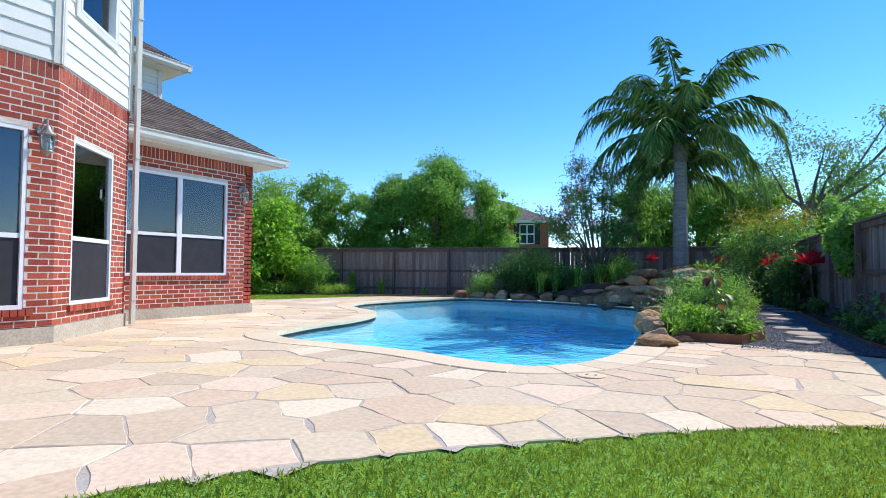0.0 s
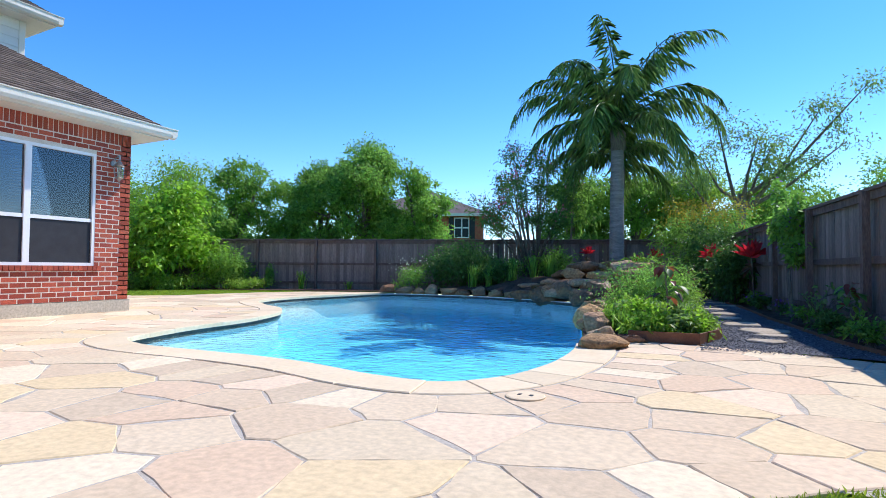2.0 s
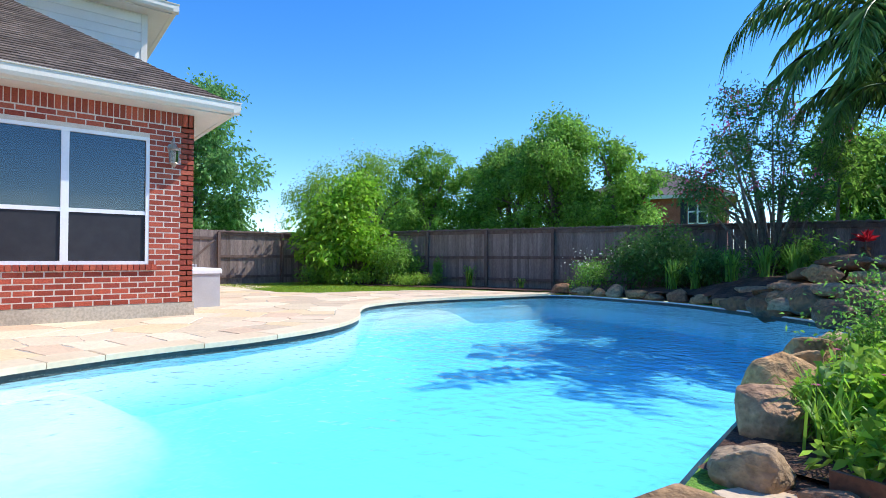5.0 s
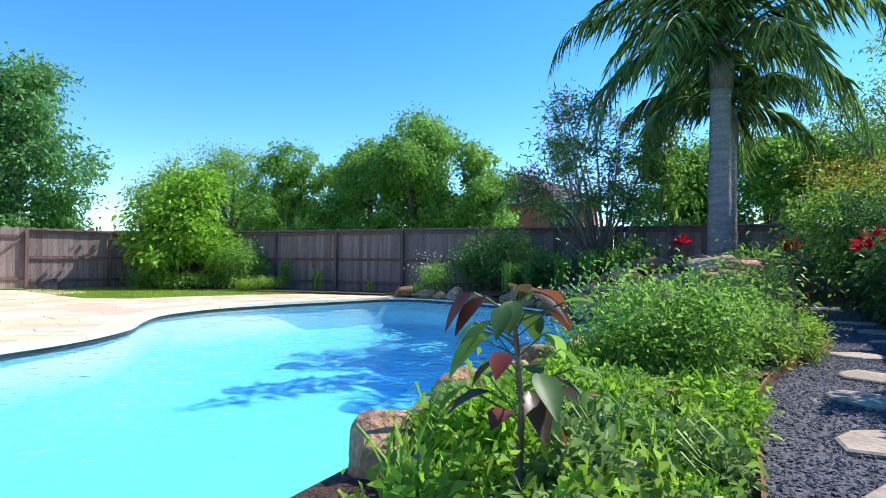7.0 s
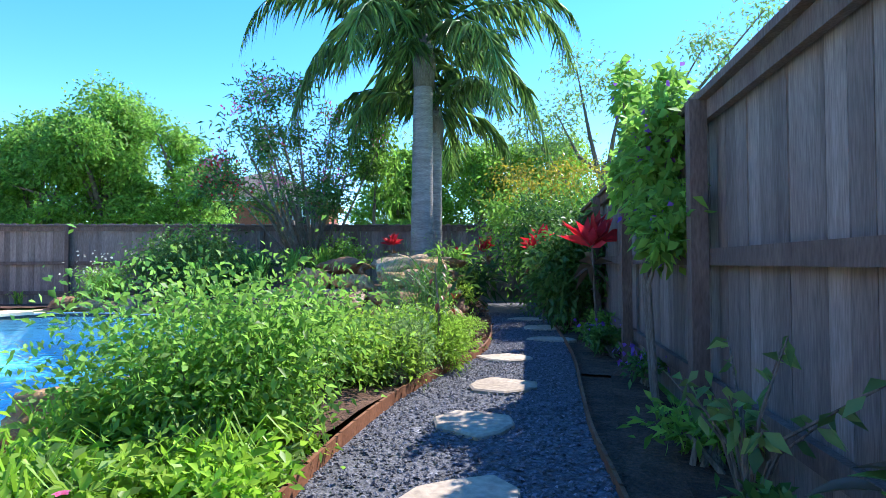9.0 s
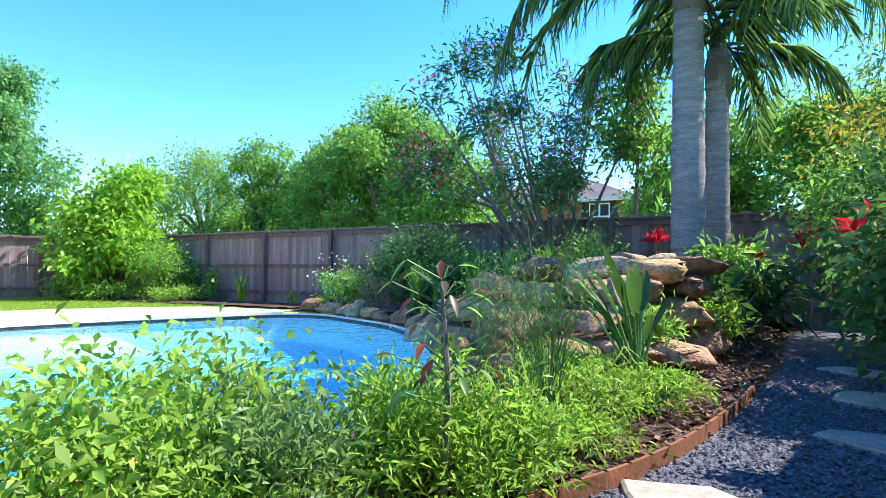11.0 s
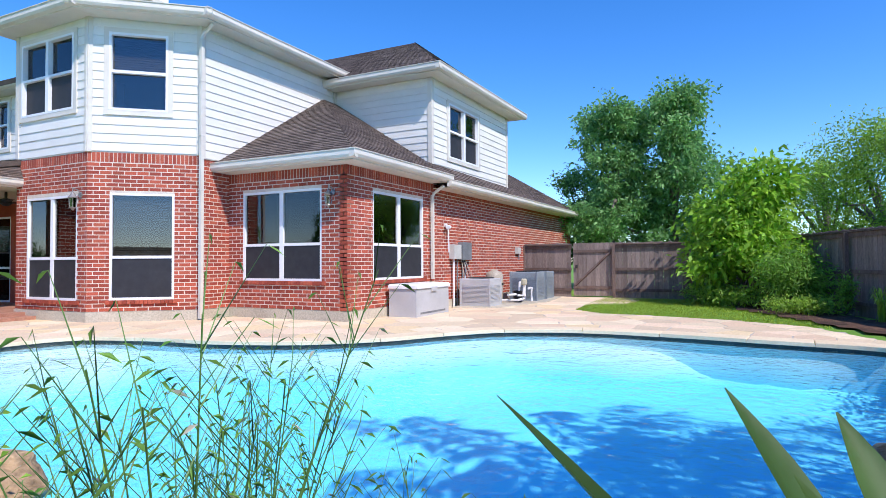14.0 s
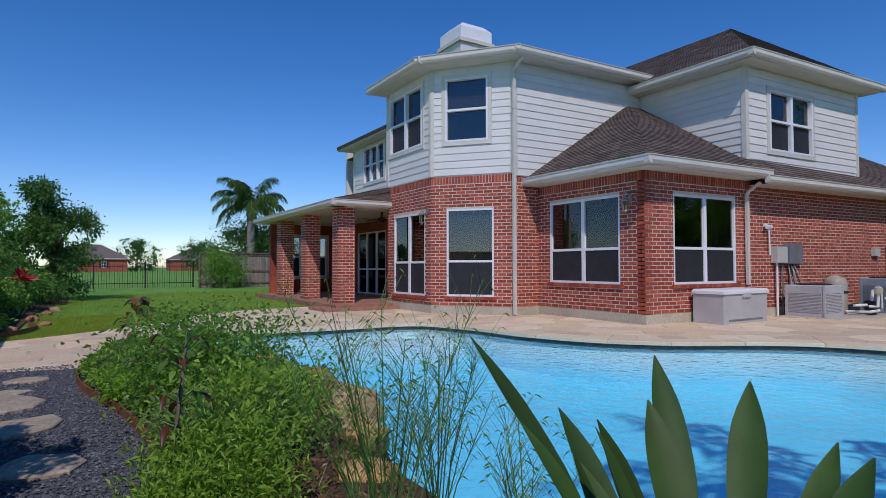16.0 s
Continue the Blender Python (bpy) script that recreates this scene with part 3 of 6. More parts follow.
def slope(name, quad, label, over=True, parent=None):
    """A roof plane of shingle courses: quad = eave start, eave end, top end, top start."""
    a, b, c, d = (Vector(warp(k)) for k in quad)
    nrm = (b - a).cross(d - a)
    if nrm.length < 1e-6:
        nrm = (b - a).cross(c - a)
    nrm.normalize()
    if nrm.z < 0:
        nrm = -nrm
    m = Mesh()
    th = nrm * -0.12
    m.add([a, b, c, d, a + th, b + th, c + th, d + th], [(0, 1, 2, 3), (7, 6, 5, 4), (0, 4, 5, 1), (1, 5, 6, 2), (2, 6, 7, 3), (3, 7, 4, 0)])
    run = max((d - a).length, (c - b).length)
    rows = max(2, int(run / 0.145))
    for r in range(rows):
        s, e = r / rows, (r + 1.25) / rows
        e = min(e, 1.0)
        l0, r0, l1, r1 = a.lerp(d, s), b.lerp(c, s), a.lerp(d, e), b.lerp(c, e)
        k = max(1, int((r0 - l0).length / 0.30))
        sh = rnd.random()
        for j in range(k + 1):
            f0, f1 = (j - sh) / k, (j + 1 - sh) / k - 0.006 / max(0.3, (r0 - l0).length)
            f0, f1 = max(0, f0), min(1, f1)
            if f1 - f0 < 0.01:
                continue
            hi = nrm * (0.018 + rnd.uniform(0, 0.004))
            lo = nrm * 0.004
            q = [l0.lerp(r0, f0) + hi, l0.lerp(r0, f1) + hi, l1.lerp(r1, f1) + lo, l1.lerp(r1, f0) + lo]
            m.add(q + [l0.lerp(r0, f0), l0.lerp(r0, f1)], [(0, 1, 2, 3), (4, 5, 1, 0)])
    ob = m.make(name, SHINGLE, parent)
    if parent is None:
        tagged(ob, label, "roof", kind="structure")
    return ob


FND = 0.22
A1, A2 = (XC, YM), (XC, YC)                  # window wall towards the pool
B1, B2 = (XC, YC), (-26.5, YC)               # long side wall
D1, D2 = (-8.59, 2.72), (-10.01, YM)         # slanting bay face
E1, E2 = (-8.59, 0.15), (-8.59, 2.72)        # bay front
G1, G2 = (-10.01, YM), (XC, YM)              # short return beside the downspout
blen = (Vector(D2) - Vector(D1)).length
hA = [(0.43, 2.66, 0.84, 2.84)]
hB = [(0.88, 3.03, 0.84, 2.84)]
hD = [(blen * 0.19, blen * 0.76, 0.46, 2.75)]
hE = [(0.41, 2.24, 0.45, 2.72)]
LOW, BAY, TOP, BTOP = 3.30, 3.62, 6.50, 6.22
for nm, p, q, z1, holes, singles in (("wall_pool", A1, A2, LOW, hA, 300), ("wall_side", B1, B2, LOW, hB, 0), ("wall_bay", D1, D2, BAY, hD, 300),
                                     ("wall_bay_front", E1, E2, BAY, hE, 0), ("wall_return", G1, G2, BAY, [], 0)):
    wl = wall(nm, p, q, FND, z1, holes, MORTAR, "red brick wall with pale mortar joints")
    bricks(p, q, FND + 0.005, z1, holes, wl, singles)
    fi = len(nm) * 0.0007
    ft = Mesh(warp).along(p, q, 0.0 if nm == "wall_side" else -0.012, (Vector(q) - Vector(p)).length + (0.027 if nm == "wall_pool" else 0.012), -0.1, FND - fi, -0.25, 0.03).make("foundation", CONCRETE)
    tagged(ft, "bare concrete foundation strip under brick", "foundation", kind="structure")
window(*((A1, A2) + hA[0]))
window(*((B1, B2) + hB[0]))
window(*((D1, D2) + hD[0]), cols=1, label="tall white single window with blinds")
window(*((E1, E2) + hE[0]), blinds=False, label="tall white double window, no blinds")
# upper storey
UB = 7.60
U1, U2 = (-14.57, UB), (-19.70, UB)
V1, V2 = (-14.57, YM), (-14.57, UB)
N1, N2 = (-10.01, YM), (-14.57, YM)
F1, F2 = (-11.0, -8.0), (-11.0, 0.15)
hU = [(0.92, 2.83, 4.18, 5.74)]
hD2 = [(blen * 0.18, blen * 0.70, 4.52, 6.20)]
hE2 = [(0.22, 2.13, 4.57, 6.23)]
hF = [(1.1, 3.1, 4.8, 6.3)]
for nm, p, q, z0, holes in (("wall_upper_side", U1, U2, 3.5, hU), ("wall_upper_end", V1, V2, 3.5, []), ("wall_upper_main", N1, N2, 3.55, []),
                            ("wall_upper_bay", D1, D2, BAY, hD2), ("wall_upper_front", E1, E2, BAY, hE2), ("wall_upper_back", F1, F2, 3.5, hF)):
    top = BTOP if nm in ("wall_upper_side", "wall_upper_end") else TOP
    wl = wall(nm, p, q, z0, top, holes, SIDING, "white lap-sided upper wall")
    siding(p, q, z0 + 0.02, top, wl, holes)
    for u in (0, (Vector(q) - Vector(p)).length):
        Mesh(warp).along(p, q, u - 0.09 if u else -0.03, u + 0.03 if u else 0.09, z0, top, 0.0, 0.035).make("corner_board", TRIM, wl)
window(*((U1, U2) + hU[0]), blinds=False, trimmed=True, label="white double upstairs window with screens")
window(*((D1, D2) + hD2[0]), cols=1, blinds=True, trimmed=True, lower=False, label="white single upstairs window with blinds")
window(*((E1, E2) + hE2[0]), blinds=False, trimmed=True, label="white double upstairs window with screens")
window(*((F1, F2) + hF[0]), cols=3, blinds=False, trimmed=True, lower=False, label="row of three white upstairs windows")
# closing walls, and added dark floors and ceilings that keep the rooms dark
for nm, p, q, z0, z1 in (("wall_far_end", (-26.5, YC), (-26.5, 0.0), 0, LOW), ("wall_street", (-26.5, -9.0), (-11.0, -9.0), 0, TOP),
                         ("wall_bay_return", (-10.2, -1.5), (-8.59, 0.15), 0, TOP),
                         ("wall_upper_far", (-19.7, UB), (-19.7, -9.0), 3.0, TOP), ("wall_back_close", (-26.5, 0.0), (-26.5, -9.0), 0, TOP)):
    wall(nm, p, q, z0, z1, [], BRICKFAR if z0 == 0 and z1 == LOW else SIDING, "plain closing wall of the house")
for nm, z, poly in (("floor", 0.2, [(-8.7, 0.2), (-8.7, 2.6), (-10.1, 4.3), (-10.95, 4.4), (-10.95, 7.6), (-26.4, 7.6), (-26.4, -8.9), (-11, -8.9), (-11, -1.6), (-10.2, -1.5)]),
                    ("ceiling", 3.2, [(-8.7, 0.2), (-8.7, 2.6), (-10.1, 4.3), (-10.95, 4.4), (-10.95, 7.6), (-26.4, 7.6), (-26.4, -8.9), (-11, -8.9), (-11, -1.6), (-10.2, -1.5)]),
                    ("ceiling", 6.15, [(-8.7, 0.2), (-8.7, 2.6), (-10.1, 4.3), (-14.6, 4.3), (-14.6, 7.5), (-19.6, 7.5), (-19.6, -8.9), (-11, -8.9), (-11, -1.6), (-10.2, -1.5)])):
    tagged(Mesh(warp).prism(poly, z, z + 0.05).make(nm, DARK), "added dark indoor " + nm, nm, kind="structure")
# added dark room dividers that the windows look on to
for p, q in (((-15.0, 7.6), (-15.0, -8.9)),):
    wall("wall_inner", p, q, 0.25, 6.15, [], DARK, "added dark inner wall", 0.1)


def eave(pts, z, over, parent_label, height=0.17, soff=0.5):
    """Gutter, fascia and soffit along the outer line pts (outside to the right of the way)."""
    for p, q in zip(pts, pts[1:]):
        L = (Vector(q) - Vector(p)).length
        z += 0.004
        g = thing("gutter", "cream metal gutter along the eave", "gutter")
        prof = ((0.0, z), (0.09, z + 0.02), (0.12, z + 0.07), (0.115, z + height), (0.135, z + height), (0.135, z + height + 0.015), (0.0, z + height + 0.015))
        p3, w = Vector(p), (Vector(q) - Vector(p)).normalized()
        o = Vector((w.y, -w.x))
        k = len(prof)
        v = [(*(p3 + w * u + o * d), h) for u in (-0.12, L + 0.12) for d, h in prof]
        Mesh(warp).add(v, [tuple(range(k)), tuple(range(2 * k - 1, k - 1, -1))] + [(i, k + i, k + (i + 1) % k, (i + 1) % k) for i in range(k)]).make("trough", TRIM, g)
        Mesh(warp).along(p, q, -0.0, L + 0.0, z - 0.02, z + height, -0.03, 0.0).make("fascia", TRIM, g)
        tagged(Mesh(warp).along(p, q, -0.0, L + 0.0, z - 0.012, z + 0.0, -soff - 0.25, -0.03).make("soffit", TRIM), "cream painted soffit under the eave", "soffit", kind="structure")


OV = 0.45
eave([(XC + OV, YM + 0.05), (XC + OV, YC + OV)], 3.30, OV, "")
eave([(XC + OV, YC + OV), (-14.3, YC + OV)], 3.307, OV, "")
eave([(-14.35, YC + OV + 0.03), (-26.95, YC + OV + 0.03)], 3.18, OV, "")
eave([(-8.59 + OV, -0.1), (-8.59 + OV, 2.9), (-9.75, YM + OV), (-14.57, YM + OV)], TOP, OV, "")
eave([(-14.57 + OV, YM + OV - 0.6), (-14.57 + OV, UB + OV), (-20.1, UB + OV)], BTOP, OV, "")
eave([(-11.0 + OV, -8.5), (-11.0 + OV, -0.2)], TOP - 0.05, OV, "")
# roofs
ex, ey = XC + OV + 0.08, YC + OV + 0.08
slope("roof_hip_end", [(ex, YM, 3.44), (ex, ey, 3.44), (-14.0, YM + 0.1, 5.85), (-14.0, YM, 5.85)], "brown shingle hip roof plane")
slope("roof_side", [(ex, ey, 3.44), (-14.3, ey, 3.44), (-14.6, YM, 5.88), (-14.0, YM + 0.1, 5.85)], "brown shingle side roof plane")
slope("roof_side_low", [(-14.3, ey, 3.40), (-19.75, ey, 3.34), (-19.75, UB - 0.05, 3.85), (-14.3, UB - 0.05, 3.92)], "narrow brown shingle skirt roof")
slope("roof_side_far", [(-19.75, ey, 3.34), (-27.0, ey, 3.30), (-23.4, 4.4, 5.9), (-19.75, 4.4, 5.9)], "brown shingle far roof plane")
slope("roof_far_hip", [(-27.0, ey, 3.30), (-27.0, -1.0, 3.30), (-23.4, 3.0, 5.9), (-23.4, 4.4, 5.9)], "brown shingle far hip plane")
bx0, bx1, by = -14.57 + OV + 0.1, -19.7 - OV, UB + OV + 0.08
bz, pk = BTOP + 0.15, 8.35
mx = (bx0 + bx1) / 2
slope("roof_box_front", [(bx0, by, bz), (bx1, by, bz), (mx - 0.05, 5.6, pk), (mx + 0.05, 5.6, pk)], "brown shingle upper hip plane")
slope("roof_box_left", [(bx0, 3.0, bz), (bx0, by, bz), (mx, 5.6, pk), (mx, 1.5, pk)], "brown shingle upper roof plane")
slope("roof_box_right", [(bx1, by, bz), (bx1, 3.0, bz), (mx, 1.5, pk), (mx, 5.6, pk)], "brown shingle upper roof plane")
for nm, qd in (("roof_main_east", [(-8.05, -0.3, 6.68), (-8.05, 2.95, 6.68), (-14.0, 2.0, 7.8), (-14.0, -0.5, 7.8)]),
               ("roof_main_bay", [(-8.05, 2.95, 6.68), (-9.7, YM + OV + 0.1, 6.68), (-14.0, 2.6, 7.8), (-14.0, 2.0, 7.8)]),
               ("roof_main_north", [(-9.7, YM + OV + 0.1, 6.68), (-16.0, YM + OV + 0.1, 6.68), (-16.0, 2.0, 7.75), (-14.0, 2.0, 7.8)]),
               ("roof_main_back", [(-10.4, -8.6, 6.62), (-10.4, -0.3, 6.62), (-14.5, -0.3, 7.8), (-14.5, -6.0, 7.8)])):
    slope(nm, qd, "low brown shingle roof plane over the bay")
# chimney
ch = thing("chimney", "white sided chimney with a domed metal cap", "chimney")
Mesh().box(-12.7, -11.4, -1.3, 0.0, 6.6, 8.85).make("stack", SIDING, ch)
Mesh().box(-12.78, -11.32, -1.38, 0.08, 8.85, 8.97).make("band", TRIM, ch)
m = Mesh()
m.prism([(-12.7, -1.3), (-11.4, -1.3), (-11.4, 0.0), (-12.7, 0.0)], 8.97, 9.6, 0.30)
m.make("cap", WHITE, ch, "white metal chimney cap")
# downspouts
for p, z0, z1, lab in (((-9.93, YM + 0.10), 0.03, 6.45, ""), ((-14.17, YC + 0.08), 0.8, 3.2, "")):
    dsp = thing("downspout", "cream metal downspout on the house corner", "downspout")
    x, y, _ = warp((p[0], p[1], 0))
    Mesh().box(x - 0.04, x + 0.04, y - 0.035, y + 0.035, z0, z1 - 0.25).make("pipe", TRIM, dsp)
    Mesh().tube([(x, y, z1 - 0.26), (x, y + 0.05, z1 - 0.18), (x, y + 0.33, z1)], 0.042, 6).make("elbow", TRIM, dsp)
    for zz in np.arange(z0 + 0.4, z1 - 0.4, 1.2):
        Mesh().box(x - 0.055, x + 0.055, y - 0.04, y + 0.04, zz, zz + 0.03).make("strap", TRIM, dsp)
# porch
tagged(Mesh().box(-11.2, -6.75, -8.3, 0.6, -0.1, 0.155).make("porch_floor", PAVER), "raised porch floor of red brick pavers", "floor", kind="structure")
tagged(Mesh().box(-8.6, -6.3, -0.4, 1.0, -0.1, 0.08).make("porch_step", PAVER), "low brick paver porch step", "step", kind="structure")
for y in (-0.35, -3.3, -6.2):
    col = thing("porch_column", "square red brick porch column", "column", "porch columns")
    Mesh().box(-7.62, -7.10, y - 0.26, y + 0.26, 0.155, 3.0).make("core", MORTAR, col)
    for p, q in (((-7.10, y - 0.26), (-7.10, y + 0.26)), ((-7.10, y + 0.26), (-7.62, y + 0.26)), ((-7.62, y - 0.26), (-7.10, y - 0.26))):
        bricks(p, q, 0.16, 3.0, [], col, 0, False, False)
wall("wall_porch", (-10.3, -8.0), (-10.3, -1.2), 0.15, 3.1, [(2.0, 4.6, 0.16, 2.6)], BRICK, "brick porch wall", 0.2, False)
wall("wall_porch_end", (-7.3, -8.0), (-10.3, -8.0), 0.15, 3.1, [(0.7, 1.25, 0.8, 2.5), (1.6, 2.4, 0.8, 2.5)], BRICK, "brick porch end wall", 0.2, False)
pe1, pe2 = (-7.3, -8.0), (-10.3, -8.0)
window(pe1, pe2, 0.7, 1.25, 0.8, 2.5, 1, False, False, "white porch window", True, True)
window(pe1, pe2, 1.6, 2.4, 0.8, 2.5, 1, False, False, "white porch window", True, True)
window((-10.3, -8.0), (-10.3, -1.2), 2.0, 4.6, 0.16, 2.6, 3, False, False, "white framed sliding patio doors", False)
tagged(Mesh().box(-11.0, -6.85, -8.4, 0.25, 3.0, 3.06).make("ceiling", TRIM), "cream porch ceiling", "ceiling", kind="structure")
for a, b in (((-6.8, -8.4), (-6.8, 0.3)), ((-6.8, 0.3), (-8.5, 0.3))):
    eave([a, b], 3.0, 0.3, "", 0.16, 0.2)
slope("roof_porch", [(-6.7, -8.5, 3.17), (-6.7, 0.4, 3.17), (-10.9, 0.2, 4.2), (-10.9, -7.0, 4.2)], "low brown shingle porch roof")
slope("roof_porch_end", [(-6.7, 0.4, 3.17), (-8.6, 0.4, 3.17), (-8.6, 0.2, 3.62), (-8.3, 0.2, 3.55)], "low brown shingle porch roof end")


# ---- fences ----
def fence(name, p, q, height, label, side=1, dog=True, gate=None):
    """A board fence from p to q with posts and rails on the yard side (right of the way for side 1)."""
    F = thing(name, label, "fence")
    p, q = Vector(p), Vector(q)
    L, w = (q - p).length, (q - p).normalized()
    o = Vector((w.y, -w.x)) * side
    ang = math.atan2(w.y, w.x)
    bw = 0.142
    heights = [Mesh().add(*board(bw - 0.003, height + dz)).data("board", FENCE) for dz in (0.0, 0.012, -0.012)]
    k, u = 0, 0.0
    while u < L - 0.05:
        ob = new("board", heights[(k * 7 + k // 3) % 3])
        ob.parent = F
        c = p + w * u - o * 0.02
        ob.location = (c.x, c.y, -0.02)
        ob.rotation_euler = (rnd.uniform(-0.003, 0.003), rnd.uniform(-0.0015, 0.0015), ang)
        u += bw; k += 1
    u = 0.0
    rail = lambda z0, z1, d0, d1: Mesh().add(*slab(p, w, o, 0, L, z0, z1, d0, d1)).make("rail", FRAME, F)
    rail(0.22, 0.31, 0.0, 0.04); rail(0.93, 1.02, 0.0, 0.04); rail(height - 0.20, height - 0.10, 0.0, 0.045)
    Mesh().add(*slab(p, w, o, 0, L, height - 0.095, height - 0.055, -0.03, 0.09)).make("cap_rail", FRAME, F)
    while u < L + 0.5:
        uu = min(u, L)
        Mesh().add(*slab(p, w, o, uu - 0.045, uu + 0.045, -0.05, height - 0.09, 0.045, 0.135)).make("post", FRAME, F)
        u += 2.3
    return F


def slab(p, w, o, u0, u1, z0, z1, d0, d1):
    c = [p + w * u + o * d for u, d in ((u0, d0), (u1, d0), (u1, d1), (u0, d1))]
    v = [(k.x, k.y, z) for z in (z0, z1) for k in c]
    f = [(3, 2, 1, 0), (4, 5, 6, 7), (0, 1, 5, 4), (1, 2, 6, 5), (2, 3, 7, 6), (3, 0, 4, 7)]
    a = (c[1] - c[0]).x * (c[2] - c[1]).y - (c[1] - c[0]).y * (c[2] - c[1]).x
    return v, (f if a > 0 else [k[::-1] for k in f])


def board(w, h, t=0.018, ear=0.025):
    prof = [(0, 0), (w, 0), (w, h - ear), (w - ear, h), (ear, h), (0, h - ear)]
    n = len(prof)
    v = [(x, 0, z) for x, z in prof] + [(x, t, z) for x, z in prof]
    return v, [tuple(range(n)), tuple(range(2 * n - 1, n - 1, -1))] + [((i + 1) % n, i, n + i, n + (i + 1) % n) for i in range(n)]


GX = -20.9
CORNER = (GX, 15.95)
RIGHT = lambda y: 1.12 + max(0.0, 8.0 - y) * 0.03 - max(0.0, y - 8.0) * 0.115
END = (RIGHT(22.9), 22.9)
fence("back_fence", CORNER, END, 1.95, "tall weathered grey-brown board fence behind the pool")
fence("side_fence", END, (RIGHT(8.0), 8.0), 1.93, "weathered board fence in shade beside the gravel path")
fence("side_fence", (RIGHT(8.0), 8.0), (RIGHT(-3.0), -3.0), 1.93, "weathered board fence in shade beside the patio")
fence("gate_fence", (GX, 11.62), CORNER, 1.90, "weathered board fence beside the gate", )
fence("gate_fence", (GX, 8.45), (GX, 10.18), 1.90, "weathered board fence between house and gate")
gt = thing("gate", "closed weathered board gate with a cross brace", "gate")
for k in range(9):
    b = Mesh().add(*board(0.148, 1.83)).make("board", FENCE, gt)
    b.location, b.rotation_euler = (GX + 0.01, 10.24 + k * 0.152, 0.05), (0, 0, math.pi / 2)
for z in (0.3, 1.55):
    Mesh().box(GX + 0.012, GX + 0.05, 10.24, 11.58, z, z + 0.09).make("rail", FRAME, gt)
Mesh().tube([(GX + 0.035, 10.3, 0.4), (GX + 0.035, 11.5, 1.55)], 0.045, 4).make("brace", FRAME, gt)
Mesh().box(GX + 0.05, GX + 0.075, 10.32, 10.40, 1.0, 1.12).make("latch", BLACK, gt, "black metal latch")
# far fences beyond the front lawn
fence("far_fence", (-6.4, -19.8), (-13.5, -19.8), 2.1, "tall olive-brown board fence at the lawn's end", 1)
irn = thing("iron_fence", "black iron picket fence at the lawn's end", "fence")
for z in (0.25, 1.25):
    Mesh().box(-6.4, 4.0, -22.0, -21.96, z, z + 0.04).make("rail", BLACK, irn)
pk_data = Mesh().box(0, 0.02, 0, 0.02, 0.02, 1.42).data("picket", BLACK)
for k in range(80):
    o = new("picket", pk_data); o.parent = irn; o.location = (-6.4 + k * 0.13, -21.99, 0)
for x in (-6.4, -3.8, -1.2, 1.4, 4.0):
    Mesh().box(x - 0.04, x + 0.04, -22.03, -21.95, 0, 1.55).make("post", BLACK, irn)

# ---- gravel path, beds ----
def curve(pts, per=5):
    out = []
    for i in range(len(pts) - 1):
        p0, p1, p2, p3 = (Vector(pts[max(0, min(len(pts) - 1, i + k))]) for k in (-1, 0, 1, 2))
        for j in range(per):
            t = j / per
            out.append(tuple(0.5 * ((2 * p1) + (p2 - p0) * t + (2 * p0 - 5 * p1 + 4 * p2 - p3) * t * t + (3 * p1 - p0 - 3 * p2 + p3) * t ** 3)))
    return out + [tuple(pts[-1])]



PATHL = [(-0.98, 7.42), (-0.76, 8.2), (-0.82, 8.9), (-1.12, 10.3), (-1.22, 11.6), (-1.15, 12.8), (-1.05, 13.8), (-1.15, 14.9), (-1.33, 15.9), (-1.6, 17.4), (-2.2, 19.5), (-2.6, 22)]
PATHR = [(0.75, 6.95), (0.45, 8.2), (0.32, 9.2), (0.20, 10.3), (0.06, 11.3), (-0.02, 12.3), (-0.10, 13.4), (-0.22, 14.5), (-0.50, 16.5), (-0.85, 18.5), (-1.3, 21.5)]
BED = [(-2.0, 6.9), (-1.75, 7.5), (-1.03, 7.45)] + PATHL[1:] + [(-3, 22), (-11.0, 19.0), (-20.5, 15.8), (-20.5, 14.6), (-17.0, 15.0), (-14.0, 16.3), (-11.6, 17.2), (-11.0, 17.8)]
bedpoly = BED + [(x, y) for x, y in offset_loop(POOL, 0.06) if y > 6.9 and (x > -4.5 or y > 15.5)][::-1]


def cells(name, poly, z, mat, label, cat, step=0.3, amp=0.03, holes=()):
    m = Mesh()
    xs, ys = [p[0] for p in poly], [p[1] for p in poly]
    for x in np.arange(min(xs), max(xs), step):
        for y in np.arange(min(ys), max(ys), step):
            c = (x + step / 2, y + step / 2)
            if all(inside(k, poly) for k in ((x, y), (x + step, y), (x + step, y + step), (x, y + step))) and not any(inside(c, h) for h in holes):
                m.add([(a, b, z(a, b) + amp * noise.noise((a * 3, b * 3, 0))) for a, b in ((x, y), (x + step, y), (x + step, y + step), (x, y + step))], [(0, 1, 2, 3)])
    return tagged(m.make(name, mat, smooth=True), label, cat, kind="structure")


def bump2(x, y, cx, cy, r, h):
    return h * max(0.0, 1 - ((x - cx) ** 2 + (y - cy) ** 2) / (r * r))


def bedz(x, y):
    return 0.03 + bump2(x, y, -4.4, 18.8, 3.0, 0.55) + bump2(x, y, -2.0, 11.0, 2.6, 0.06) + bump2(x, y, -7.5, 19.2, 2.5, 0.25)


